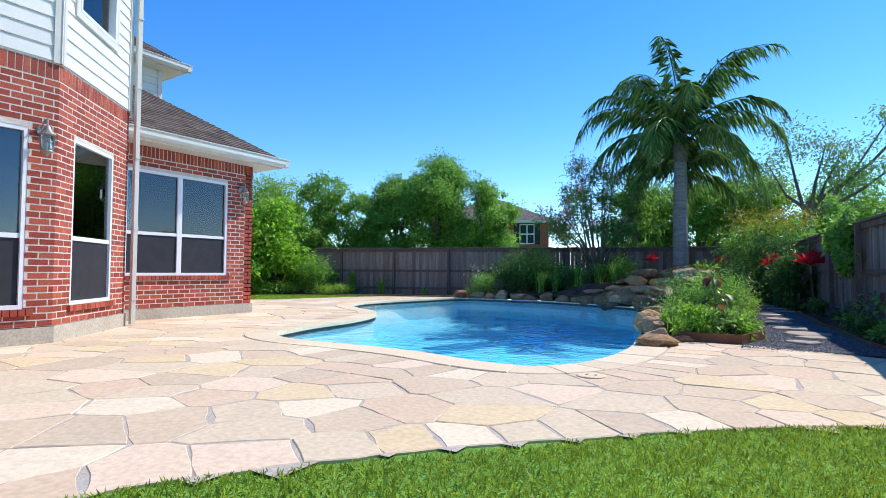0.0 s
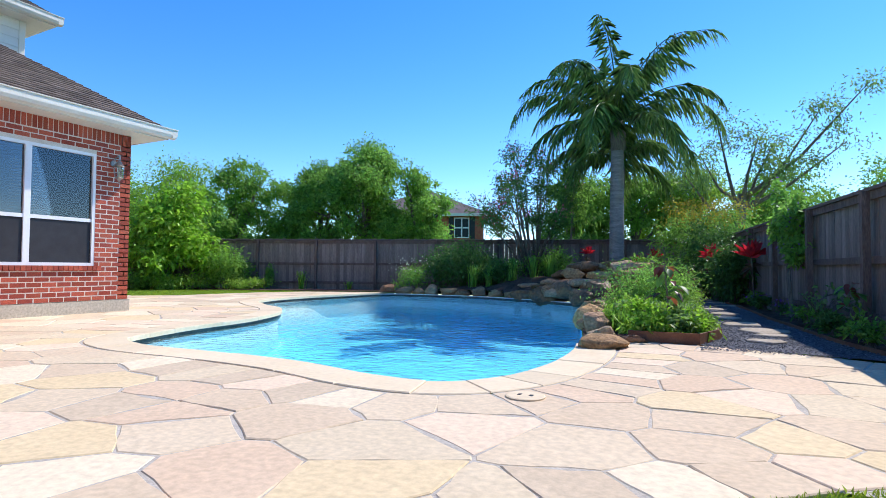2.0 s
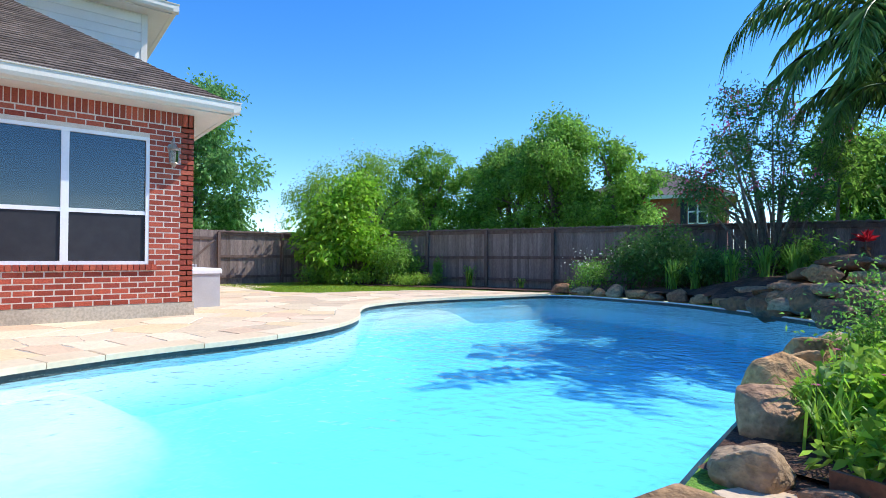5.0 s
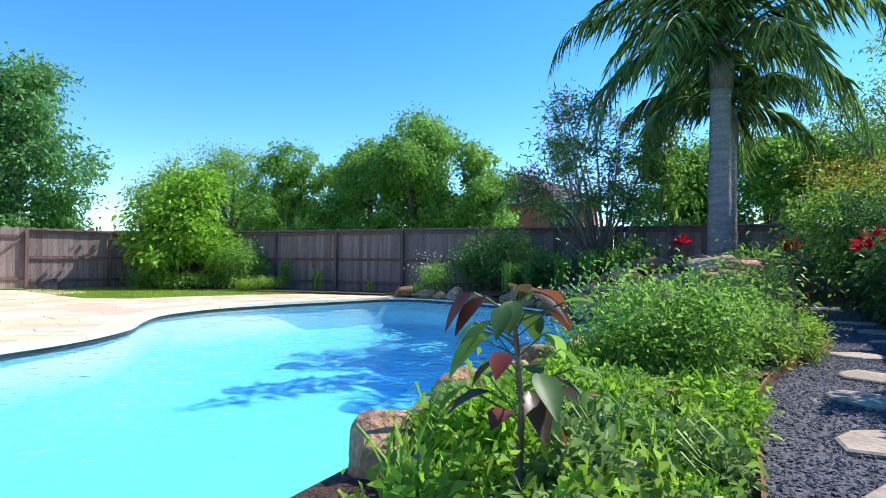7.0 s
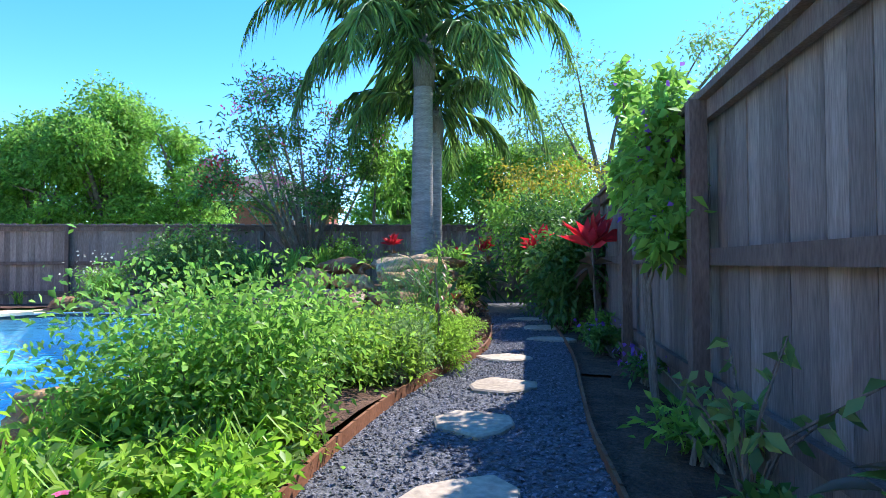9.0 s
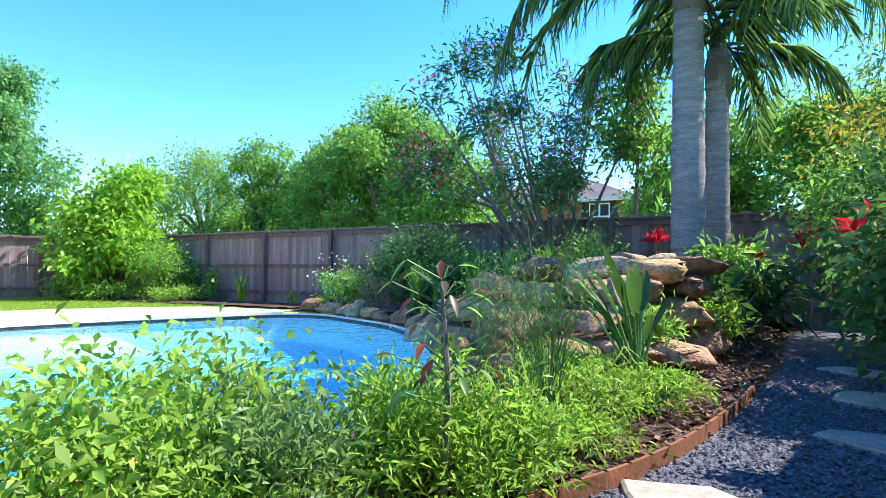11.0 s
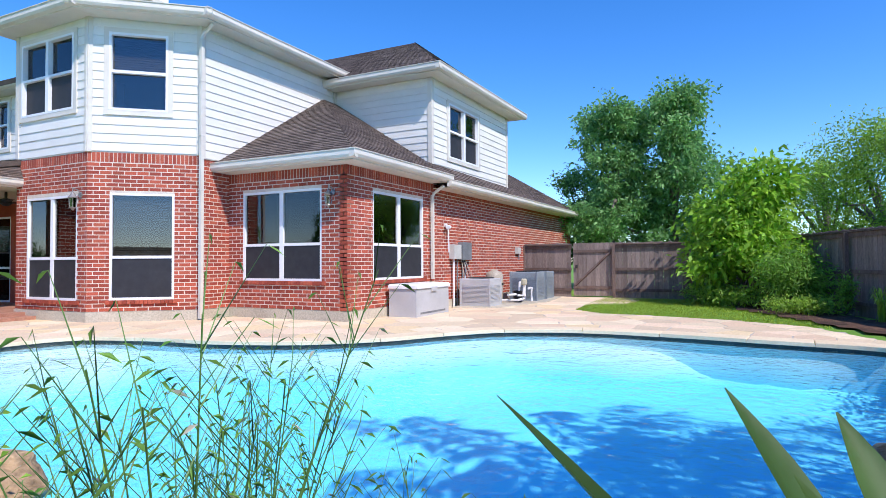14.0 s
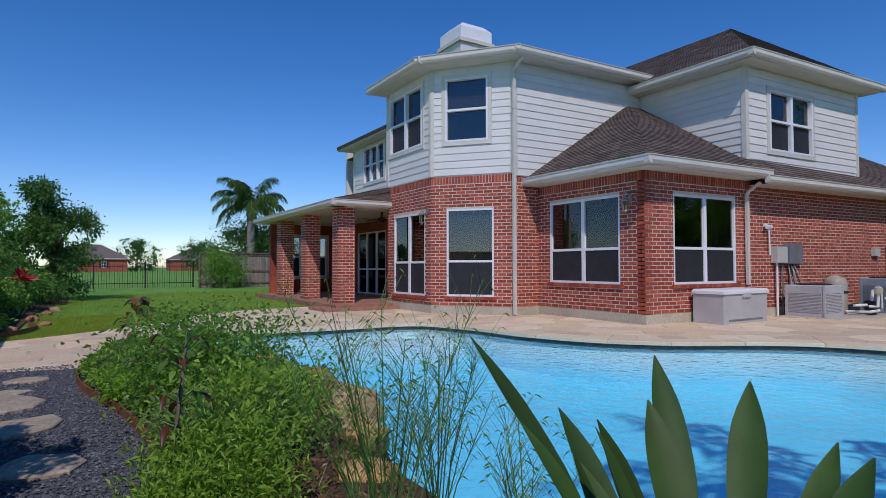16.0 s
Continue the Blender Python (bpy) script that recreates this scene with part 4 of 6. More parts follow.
cells("planting_bed", bedpoly, bedz, MULCH, "bark mulch of the planting bed", "soil", 0.25, 0.02, (offset_loop(POOL, 0.1),))
path = PATHL + PATHR[::-1]
sheet("path", curve(PATHL) + curve(PATHR)[::-1], [], 0.011, GRAVEL, "packed dark grey gravel of the path", "path")
sheet("planting_bed", [(-2.0, 7.0), (-1.75, 7.48), (-0.99, 7.43)] + curve(PATHL[1:]) + [(-3, 22), (-11.0, 19.0), (-11.0, 17.9), (-4.6, 16.6), (-2.5, 14.2), (-2.45, 12.6), (-2.7, 10.2), (-2.1, 7.8)], [], 0.001, MULCH, "dark bark mulch of the planting bed", "soil")
m = Mesh()
ra, rb = offset_loop(POOL, 0.06), offset_loop(POOL, 0.75)
for i in range(len(POOL) - 1):
    if POOL[i][1] > 7.5 and POOL[i][0] > -4.6 and POOL[i][1] < 16.2:
        m.add([(*ra[i], .002), (*rb[i], .002), (*rb[i + 1], .002), (*ra[i + 1], .002)], [(0, 1, 2, 3)])
tagged(m.make("planting_bed", MULCH), "dark mulch along the pool's edge", "soil", kind="structure")
sheet("side_bed", curve(PATHR) + [(RIGHT(22) - .05, 22.0), (RIGHT(8) - .05, 8), (RIGHT(7) - .05, 7)], [], 0.0, MULCH, "dark mulch along the fence", "soil")
cells("path", path, lambda x, y: 0.008, GRAVEL, "dark grey slate gravel path", "path", 0.2, 0.012)
cells("side_bed", PATHR + [(RIGHT(22), 22.0), (RIGHT(8), 8), (RIGHT(7), 7)], lambda x, y: 0.02, MULCH, "dark mulch bed along the fence", "soil", 0.25, 0.02)
cells("front_bed", [(0.35, 3.0), (0.05, 2.2), (-0.02, 1.6), (0.25, 0.6), (0.15, -3), (-0.35, -7), (-0.6, -12), (3.2, -14), (3.0, -3), (1.9, 4.0)], lambda x, y: 0.015, MULCH, "dark mulch bed beside the lawn", "soil", 0.3, 0.02)


def edging(pts, h=0.11):
    E = thing("edging", "rusty steel edging strip of the bed", "edging")
    for p, q in zip(pts, pts[1:]):
        L = (Vector(q) - Vector(p)).length
        Mesh().along(p, q, -0.01, L + 0.01, -0.03, h, -0.009, 0.009).make("strip", EDGING, E)


edging(curve(PATHL[1:9], 6), 0.09); edging([(-1.75, 7.5), (-1.0, 7.45), (-0.76, 8.2)], 0.13); edging(curve(PATHR[:9], 6), 0.06)
edging(curve([(0.75, 3.55), (0.3, 2.9), (0.05, 2.25), (-0.02, 1.6), (0.2, 0.6), (0.15, -1.5)], 4), 0.10)
g = rng_of(5)
pts = []
while len(pts) < 16000:
    y = g.uniform(7.0, 18.5)
    lo = np.interp(y, [b for a, b in PATHL], [a for a, b in PATHL]); hi = np.interp(y, [b for a, b in PATHR], [a for a, b in PATHR])
    x = g.uniform(lo, hi)
    pts.append((x, y))
m = Mesh()
for x, y in pts:
    s, a = g.uniform(0.008, 0.017), g.uniform(0, 6.3)
    z = 0.012 + g.uniform(0, 0.012)
    c, d = math.cos(a) * s, math.sin(a) * s
    t = g.uniform(-0.4, 0.4) * s
    m.add([(x + c, y + d, z), (x - d, y + c, z + t), (x - c, y - d, z), (x + d, y - c, z - t), (x, y, z + s * 0.6), ], [(0, 1, 4), (1, 2, 4), (2, 3, 4), (3, 0, 4)])
tagged(m.make("gravel", GRAVEL), "loose dark slate gravel chips", "gravel", kind="stuff")


# ---- rocks ----
def rock(seed, x, y, z, sx, sy, sz, mat=None, turn=0.0, flat=0.5, label="tan layered boulder at the pool's edge", name="rock"):
    bm = bmesh.new()
    bmesh.ops.create_icosphere(bm, subdivisions=3, radius=1)
    gr = rng_of(seed + 900)
    cuts = []
    for _ in range(22):
        q = Vector(gr.normal(size=3)); q.z *= 0.7; q.normalize()
        cuts.append((q, gr.uniform(0.60, 0.9)))
    for v in bm.verts:
        c = v.co.copy()
        for k in range(3):
            c[k] = math.copysign(abs(c[k]) ** flat, c[k])
        for q, lim in cuts:
            over = c.dot(q) - lim
            if over > 0:
                c -= q * over * 0.92
        d = noise.noise(c * 1.1 + Vector((seed * 7.3, 0, 0))) * 0.16 + noise.noise(c * 4.1 + Vector((0, seed * 3.1, 0))) * 0.09 + noise.noise(c * 9.0) * 0.035
        lay = 0.06 * math.sin(c.z * 11 + noise.noise(c * 1.5) * 4 + seed)
        c *= 1.0 + d
        c.x *= 1 + lay; c.y *= 1 + lay
        v.co = Vector((c.x * sx, c.y * sy, c.z * sz))
    me = bpy.data.meshes.new(name)
    bm.to_mesh(me); bm.free()
    me.materials.append(mat or ROCK)
    me.shade_smooth()
    ob = new(name, me)
    ob.matrix_world = pose(x, y, z, rnd.uniform(-6, 6), rnd.uniform(-6, 6), turn)
    return tagged(ob, label, "rock", "pool edge rocks")


rock(1, -1.93, 6.80, 0.05, 0.36, 0.22, 0.10, None, 8, 0.45, "large flat tan boulder on the patio's edge")
edge = [(-2.08, 7.5, .22, .2, .12), (-1.72, 7.42, .2, .14, .07), (-2.25, 8.25, .24, .26, .22), (-2.46, 8.8, .24, .24, .16), (-2.52, 9.25, .30, .28, .24), (-2.68, 9.85, .28, .28, .2), (-2.72, 10.5, .32, .34, .22),
        (-2.72, 11.2, .30, .34, .22), (-2.5, 11.9, .26, .3, .16), (-2.22, 12.6, .22, .24, .1), (-2.08, 13.3, .2, .24, .1), (-2.3, 13.95, .26, .24, .12)]
for i, (x, y, a, b, c) in enumerate(edge):
    rock(10 + i, x + 0.02, y, c * 0.35, a, b, c, None, rnd.uniform(-30, 30), 0.55)
mound = [(-3.05, 14.85, .02, .62, .40, .20, 1), (-3.75, 15.3, .05, .60, .42, .24, 1), (-4.35, 15.75, .26, .72, .46, .32, 1), (-3.45, 15.55, .38, .5, .38, .20, 1), (-4.95, 16.25, .06, .62, .42, .30, 1), (-5.6, 16.7, .03, .55, .4, .26, 1), (-5.1, 16.6, .34, .6, .42, .10, 1)]
gm = rng_of(44)
for lv, (cx, cy, rx, ry, zz, num) in enumerate(((-3.5, 16.35, 1.35, 1.0, .22, 13), (-3.55, 16.6, 1.25, .95, .46, 12), (-3.4, 16.8, 1.1, .85, .7, 11), (-3.2, 17.1, .95, .7, .92, 9))):
    for k in range(num):
        a = 2 * math.pi * (k + gm.uniform(-.3, .3)) / num
        mound.append((cx + rx * math.cos(a), cy + ry * math.sin(a), zz + gm.uniform(-.04, .04), gm.uniform(.3, .58), gm.uniform(.24, .38), gm.uniform(.11, .19), 1 if gm.random() < .25 else 0))
mound += [(-3.5, 17.8, .96, .5, .4, .12, 0), (-4.2, 17.6, .9, .5, .36, .1, 0), (-5.7, 17.3, .3, .45, .34, .14, 0), (-2.4, 16.2, .18, .36, .3, .2, 0), (-2.55, 17.1, .4, .36, .3, .18, 0)]
for i, (x, y, z, a, b, c, k) in enumerate(mound):
    rock(40 + i, x, y, z, a, b, c, BOULDER if k else None, gm.uniform(-40, 40), 0.5, "wet brown boulder of the rock waterfall" if k else "tan ledge stone of the rock waterfall")
for i, (x, y) in enumerate(((-6.2, 17.0), (-6.8, 17.25), (-7.4, 17.4), (-8.0, 17.5), (-8.6, 17.6), (-9.2, 17.65), (-9.7, 17.7), (-10.3, 17.7), (-10.9, 17.6))):
    rock(70 + i, x, y, 0.03, 0.34, 0.24, 0.15 + 0.06 * (i % 3), None, rnd.uniform(-20, 20), 0.5)

# stepping stones
for i, (x, y, a, b, r) in enumerate(((-0.22, 9.23, .34, .34, 20), (-0.43, 10.17, .29, .32, -5), (-0.60, 11.28, .24, .26, 8), (-0.60, 12.32, .30, .26, 0), (-0.78, 13.55, .28, .22, 10), (-0.45, 15.0, .30, .2, 0), (-0.62, 16.2, .36, .3, 15), (-1.0, 17.4, .32, .2, 0), (-0.3, 8.0, .2, .16, 0), (-0.15, 8.7, .22, .16, 20))):
    gg = rng_of(300 + i)
    n_ = 9
    poly = [(a * (1 + .25 * noise.noise((math.cos(6.283 * k / n_) * 1.3 + 9 * i, math.sin(6.283 * k / n_) * 1.3, 3)) + gg.uniform(-.24, .16)) * math.cos(6.283 * k / n_), b * (1 + .35 * noise.noise((math.cos(6.283 * k / n_) * 1.3 + 9 * i, math.sin(6.283 * k / n_) * 1.3, 8)) + gg.uniform(-.24, .16)) * math.sin(6.283 * k / n_)) for k in range(n_)]
    o = Mesh().prism(poly, -0.02, 0.035, 0.015).make("stepping_stone", STEPSTONE)
    o.matrix_world = pose(x, y, 0.005, 0, 0, r)
    tagged(o, "flat tan stepping stone in gravel", "stepping stone", "stepping stones")


# ---- fixtures and equipment ----
def wall_lamp(x, y, z, nx, ny):
    """A lantern on a bracket: the wall at (x, y), looking along (nx, ny)."""
    L = thing("wall_lantern", "pewter wall lantern with glass panes on brick", "lamp", "wall lanterns")
    cx, cy = x + nx * 0.17, y + ny * 0.17
    Mesh().tube([(x, y, z + 0.20), (x + nx * 0.025, y + ny * 0.025, z + 0.20)], 0.06, 12).make("back_plate", LAMPMETAL, L)
    Mesh().tube([(x, y, z + 0.20), (x + nx * .07, y + ny * .07, z + 0.30), (cx, cy, z + 0.33), (cx, cy, z + 0.24)], 0.012, 7).make("arm", LAMPMETAL, L)
    Mesh().lathe(cx, cy, [(0.012, z + 0.25), (0.03, z + 0.23), (0.05, z + 0.19), (0.09, z + 0.14), (0.10, z + 0.13), (0.085, z + 0.12)], 12).make("cap", LAMPMETAL, L)
    g = Mesh().lathe(cx, cy, [(0.075, z + 0.12), (0.062, z - 0.07)], 6).make("glass", GLASS, L)
    for k in range(6):
        a = k * math.pi / 3
        c, s = math.cos(a), math.sin(a)
        Mesh().tube([(cx + .08 * c, cy + .08 * s, z + 0.125), (cx + .066 * c, cy + .066 * s, z - 0.075)], 0.006, 5).make("bar", LAMPMETAL, L)
    Mesh().lathe(cx, cy, [(0.07, z - 0.07), (0.075, z - 0.08), (0.04, z - 0.10), (0.012, z - 0.14)], 12).make("base", LAMPMETAL, L)
    Mesh().lathe(cx, cy, [(0.015, z - 0.07), (0.015, z + 0.03)], 8).make("candle", CREAM, L)


wall_lamp(XC + 0.006, 7.42, 2.52, 1, 0)
wall_lamp(-8.584, 2.52, 2.50, 1, 0)
wall_lamp(-10.29, -2.2, 2.2, 1, 0)


def storage_box():
    S = thing("deck_box", "grey plastic deck storage box against the wall", "storage box")
    x0, x1, y0, y1 = -13.85, -12.15, 7.98, 8.68
    Mesh().prism([(x0, y0), (x1, y0), (x1, y1), (x0, y1)], 0.0, 0.64, 0.02).make("body", PLASTIC, S)
    Mesh().prism([(x0 - .03, y0 - .01), (x1 + .03, y0 - .01), (x1 + .03, y1 + .03), (x0 - .03, y1 + .03)], 0.64, 0.74, 0.05).make("lid", WHITE, S, "pale grey lid")
    Mesh().box(-13.15, -12.85, y1, y1 + 0.035, 0.56, 0.66).make("latch", PLASTIC, S)
    # raised darker strip whose colour stands in for a groove's shade
    Mesh().box(x0 + .2, x1 - .2, y1 - .004, y1 + 0.006, 0.06, 0.10).make("toe_groove", GREYBOX, S)


storage_box()
tagged(Mesh().prism([(-14.9, 8.25), (-20.5, 8.6), (-20.5, 9.9), (-18.0, 10.1), (-15.4, 9.5)], -0.02, 0.03).make("equipment_pad", CONCRETE), "concrete equipment pad beside the wall", "pad", kind="structure")


def ac_unit(x0, x1, y0, y1, h, mat, name, label):
    U = thing(name, label, "air conditioner", "outdoor units")
    Mesh().prism([(x0, y0), (x1, y0), (x1, y1), (x0, y1)], 0.03, h, 0.03).make("cabinet", mat, U)
    for k in range(14):
        z = 0.14 + k * (h - 0.3) / 14
        Mesh().box(x0 + .06, x1 - .06, y1 - .003, y1 + 0.012, z, z + 0.018).make("louvre", mat, U)
        Mesh().box(x1 - 0.003, x1 + 0.012, y0 + .06, y1 - .06, z, z + 0.018).make("louvre", mat, U)
    for (a, b) in ((x0, y1), (x1, y1), (x1, y0)):
        Mesh().box(a - .02, a + .02, b - .02, b + .02, 0.03, h + 0.005).make("corner_post", mat, U)
    cx, cy, r = (x0 + x1) / 2, (y0 + y1) / 2, min(x1 - x0, y1 - y0) / 2 - 0.05
    Mesh().lathe(cx, cy, [(r, h), (r, h + 0.02), (r - .03, h + 0.03), (0.05, h + 0.04)], 20).make("fan_guard", BLACK, U, "black fan guard")


ac_unit(-16.25, -15.35, 8.35, 9.20, 0.78, PLASTIC, "heater_unit", "white and grey pool heater cabinet")
ac_unit(-18.9, -18.0, 8.9, 9.75, 0.92, BLUEGREY, "condenser", "blue-grey finned air conditioner condenser")
ac_unit(-20.0, -19.1, 8.9, 9.75, 0.92, BLUEGREY, "condenser", "blue-grey finned air conditioner condenser")
F = thing("pool_filter", "tan pool filter tank with a band clamp", "filter")
Mesh().lathe(-16.95, 8.75, [(0.22, 0.03), (0.25, 0.08), (0.26, 0.5), (0.26, 0.82), (0.22, 0.92), (0.10, 0.98), (0.04, 1.0)], 20).make("tank", TAN, F, smooth=True)
Mesh().lathe(-16.95, 8.75, [(0.265, 0.55), (0.285, 0.56), (0.285, 0.60), (0.265, 0.61)], 20).make("clamp", BLACK, F, "dark band clamp")
P = thing("pool_pump", "black pool pump with white pipes", "pump")
Mesh().lathe(-17.35, 9.35, [(0.12, 0.03), (0.13, 0.3), (0.14, 0.32), (0.14, 0.36), (0.05, 0.38)], 16).make("strainer", BLACK, P)
Mesh().tube([(-17.4, 9.3, 0.2), (-17.85, 9.15, 0.2)], 0.11, 12).make("motor", BLACK, P)
for pts in ([(-16.9, 9.0, 0.10), (-16.9, 9.5, 0.12), (-17.3, 9.55, 0.14)], [(-17.3, 9.4, 0.36), (-17.3, 9.42, 0.62), (-17.75, 9.45, 0.62), (-17.75, 9.45, 0.08)], [(-17.6, 9.7, 0.05), (-17.6, 9.7, 0.45), (-17.3, 9.7, 0.45)],
            [(-17.0, 9.45, 0.25), (-17.1, 9.6, 0.25), (-17.1, 9.62, 0.6)], [(-16.6, 9.3, 0.28), (-17.0, 9.4, 0.28)]):
    Mesh().tube(pts, 0.035, 8).make("pipe", WHITE, P, "white plastic pipe")
Mesh().lathe(-17.1, 9.62, [(0.07, 0.55), (0.09, 0.58), (0.09, 0.70), (0.05, 0.74)], 12).make("valve", CREAM, P, "cream valve body")


def wall_y(x):
    return warp((x, YC, 0))[1]


M = thing("electric_meter", "beige and grey electric boxes with conduits on brick", "meter")
y = wall_y(-15.4)
Mesh().prism([(-15.66, y), (-15.18, y), (-15.18, y + .16), (-15.66, y + .16)], 1.32, 1.72, 0.01).make("meter_box", METALBOX, M, "beige meter box")
Mesh().prism([(-16.35, y + .03), (-15.72, y + .03), (-15.72, y + .19), (-16.35, y + .19)], 1.30, 1.80, 0.01).make("breaker_box", GREYBOX, M, "grey breaker box")
for x, z1 in ((-15.3, 1.32), (-15.55, 1.32), (-15.9, 1.30), (-16.1, 1.30)):
    Mesh().tube([(x, y + .08, 0.0), (x, y + .08, z1)], 0.028 if x > -15.4 else 0.018, 8).make("conduit", WHITE if x in (-15.3, -16.1) else GREYBOX, M)
Mesh().tube([(-15.05, y + .05, 1.5), (-15.02, y + .05, 2.15), (-14.98, y + .12, 2.22)], 0.02, 8).make("mast", WHITE, M)
for k in range(5):
    Mesh().tube([(-15.8 - .06 * k, y + .1, 1.3), (-15.7 - .08 * k, y + .22 + .03 * k, 0.8), (-15.5 - .1 * k, y + .16, 0.45), (-15.6 - .05 * k, y + .25, 0.05)], 0.012, 6).make("cable", BLACK if k % 2 else TAN, M)
Fl = thing("flood_light", "white twin floodlight on the brick wall", "lamp")
Mesh().box(-14.98, -14.9, wall_y(-14.95), wall_y(-14.95) + .05, 2.2, 2.28).make("base", WHITE, Fl)
for dx in (-.1, .1):
    Mesh().tube([(-14.94, wall_y(-14.95) + .05, 2.24), (-14.94 + dx, wall_y(-14.95) + .14, 2.18)], [0.03, 0.05], 9).make("head", WHITE, Fl)
T = thing("timer_box", "small grey timer box on the brick wall", "box")
Mesh().box(-20.3, -19.95, wall_y(-20.1), wall_y(-20.1) + .1, 1.52, 1.74).make("case", METALBOX, T)
Mesh().tube([(-20.2, wall_y(-20.1) + .06, 1.3), (-20.2, wall_y(-20.1) + .06, 1.52)], 0.02, 7).make("conduit", GREYBOX, T)
Fan = thing("ceiling_fan", "dark ceiling fan under the porch roof", "fan")
Mesh().lathe(-8.9, -0.9, [(0.03, 3.0), (0.03, 2.85), (0.12, 2.82), (0.13, 2.72), (0.06, 2.66)], 12).make("motor", BLACK, Fan)
for k in range(5):
    a = k * 1.2566
    Mesh().along((-8.9 + .13 * math.cos(a), -0.9 + .13 * math.sin(a)), (-8.9 + .7 * math.cos(a), -0.9 + .7 * math.sin(a)), 0, 0.55, 2.755, 2.765, -.06, .06).make("blade", BLACK, Fan)
# deck fittings
skim = thing("skimmer_lid", "round cream skimmer lid in the coping", "lid")
Mesh().lathe(-2.02, 4.15, [(0.13, -0.02), (0.13, 0.012), (0.12, 0.016), (0.02, 0.017)], 24).make("disc", COPING, skim)
# raised black slabs in place of the shade inside the finger holes
for a in (-.04, .04):
    Mesh().box(-2.02 + a - .012, -2.02 + a + .012, 4.13, 4.17, 0.015, 0.0185).make("finger_hole", BLACK, skim)


# ---- houses beyond the fences ----
def far_house(x, y, turn, w, d, h, roof, label, wins=()):
    H = empty("neighbour_house", label, "house", (x, y, 0))
    H.rotation_euler = (0, 0, radians(turn))
    Mesh().box(-w / 2, w / 2, -d / 2, d / 2, 0, h).make("wall", BRICKFAR, H)
    e = 0.5
    r = min(w, d) / 2 + e
    k = (w - d) / 2 if w > d else 0
    m = Mesh().add([(-w / 2 - e, -d / 2 - e, h), (w / 2 + e, -d / 2 - e, h), (w / 2 + e, d / 2 + e, h), (-w / 2 - e, d / 2 + e, h), (-k, 0, h + roof), (k, 0, h + roof)],
                   [(0, 1, 5, 4), (1, 2, 5), (2, 3, 4, 5), (3, 0, 4), (3, 2, 1, 0)])
    m.make("roof", ROOFFAR, H)
    Mesh().box(-w / 2 - e, w / 2 + e, -d / 2 - e - .02, -d / 2 - e + .05, h - .18, h + .02).make("fascia", TRIM, H)
    for wx, wz in wins:
        W = Mesh().box(wx - .55, wx + .55, -d / 2 - .06, -d / 2 + .02, wz - .75, wz + .75).make("window", WHITE, H)
        for sx in (-.27, .27):
            for sz in (-.36, .36):
                Mesh().box(wx + sx - .22, wx + sx + .22, -d / 2 - .08, -d / 2 - .05, wz + sz - .31, wz + sz + .31).make("pane", SCREEN, W)
        for s in (-.78, .78):
            Mesh().box(wx + s - .18, wx + s + .18, -d / 2 - .05, -d / 2 + .02, wz - .8, wz + .8).make("shutter", BLACK, H, "dark shutter")
    return H


far_house(-21.3, 41.7, 22, 9, 9, 4.8, 2.4, "two-storey red brick house behind trees", ((2.9, 3.8), (-2.2, 3.8)))
far_house(-1.5, -150, 180, 16, 11, 3.2, 3.6, "low tan house with a dark hip roof", ((-4, 1.7), (3, 1.7)))
far_house(-30, -165, 180, 18, 11, 3.2, 3.2, "low tan house with a dark hip roof", ((-4, 1.7), (3, 1.7)))
far_house(38, -160, 180, 18, 11, 3.2, 3.2, "low tan house with a dark hip roof", ((-4, 1.7), (3, 1.7)))


# ---- plants ----
def tree(name, label, x, y, h, blobs, n, leaf, mat, seed, trunk=0.16, limbs=7, cat="tree", base=0.0, bare=0.35, lump=0.3, shell=0.35, bark=None):
    """Tapered trunk, limbs to each part of the crown, and a crown of many leaves. Blobs are relative to (x, y)."""
    T = thing(name, label, cat)
    g = rng_of(seed)
    b = [(x + k[0], y + k[1], *k[2:]) for k in blobs]
    fork = Vector((x + g.uniform(-.1, .1), y + g.uniform(-.1, .1), base + h * bare))
    Mesh().tube([(x, y, base - 0.1), (x + .03, y, base + h * bare * 0.5), fork], [trunk, trunk * 0.85, trunk * 0.7], 9).make("trunk", bark or BARK, T, smooth=True)
    for i in range(limbs):
        k = b[i % len(b)]
        e = Vector((k[0] + g.uniform(-.5, .5) * k[3], k[1] + g.uniform(-.5, .5) * k[4], k[2] + g.uniform(-.2, .7) * k[5]))
        mid = fork.lerp(e, 0.5) + Vector((g.uniform(-.15, .15), g.uniform(-.15, .15), 0.12 * h * g.uniform(0, 1)))
        Mesh().tube([fork, mid, e], [trunk * 0.5, trunk * 0.3, trunk * 0.08], 6, False).make("limb", bark or BARK, T, smooth=True)
    pos, way = cloud(seed, b, n, shell, lump)
    leaves("crown", mat, pos, way, leaf * (0.7 + 0.6 * g.random(n)), T, "", 0.5)
    return T


def blobs_of(seed, r, h0, h1, n, rr):
    """Blobs scattered through a crown of radius r between two heights."""
    g = rng_of(seed)
    out = []
    for k in range(n):
        a, q, t = g.uniform(0, 6.283), r * g.uniform(0.15, 0.95), g.uniform(0, 1)
        w = 1 - 0.65 * abs(t - 0.4)
        s = rr * g.uniform(0.7, 1.25)
        out.append((q * w * math.cos(a), q * w * math.sin(a), h0 + (h1 - h0) * t, s, s, s * 0.8))
    return out


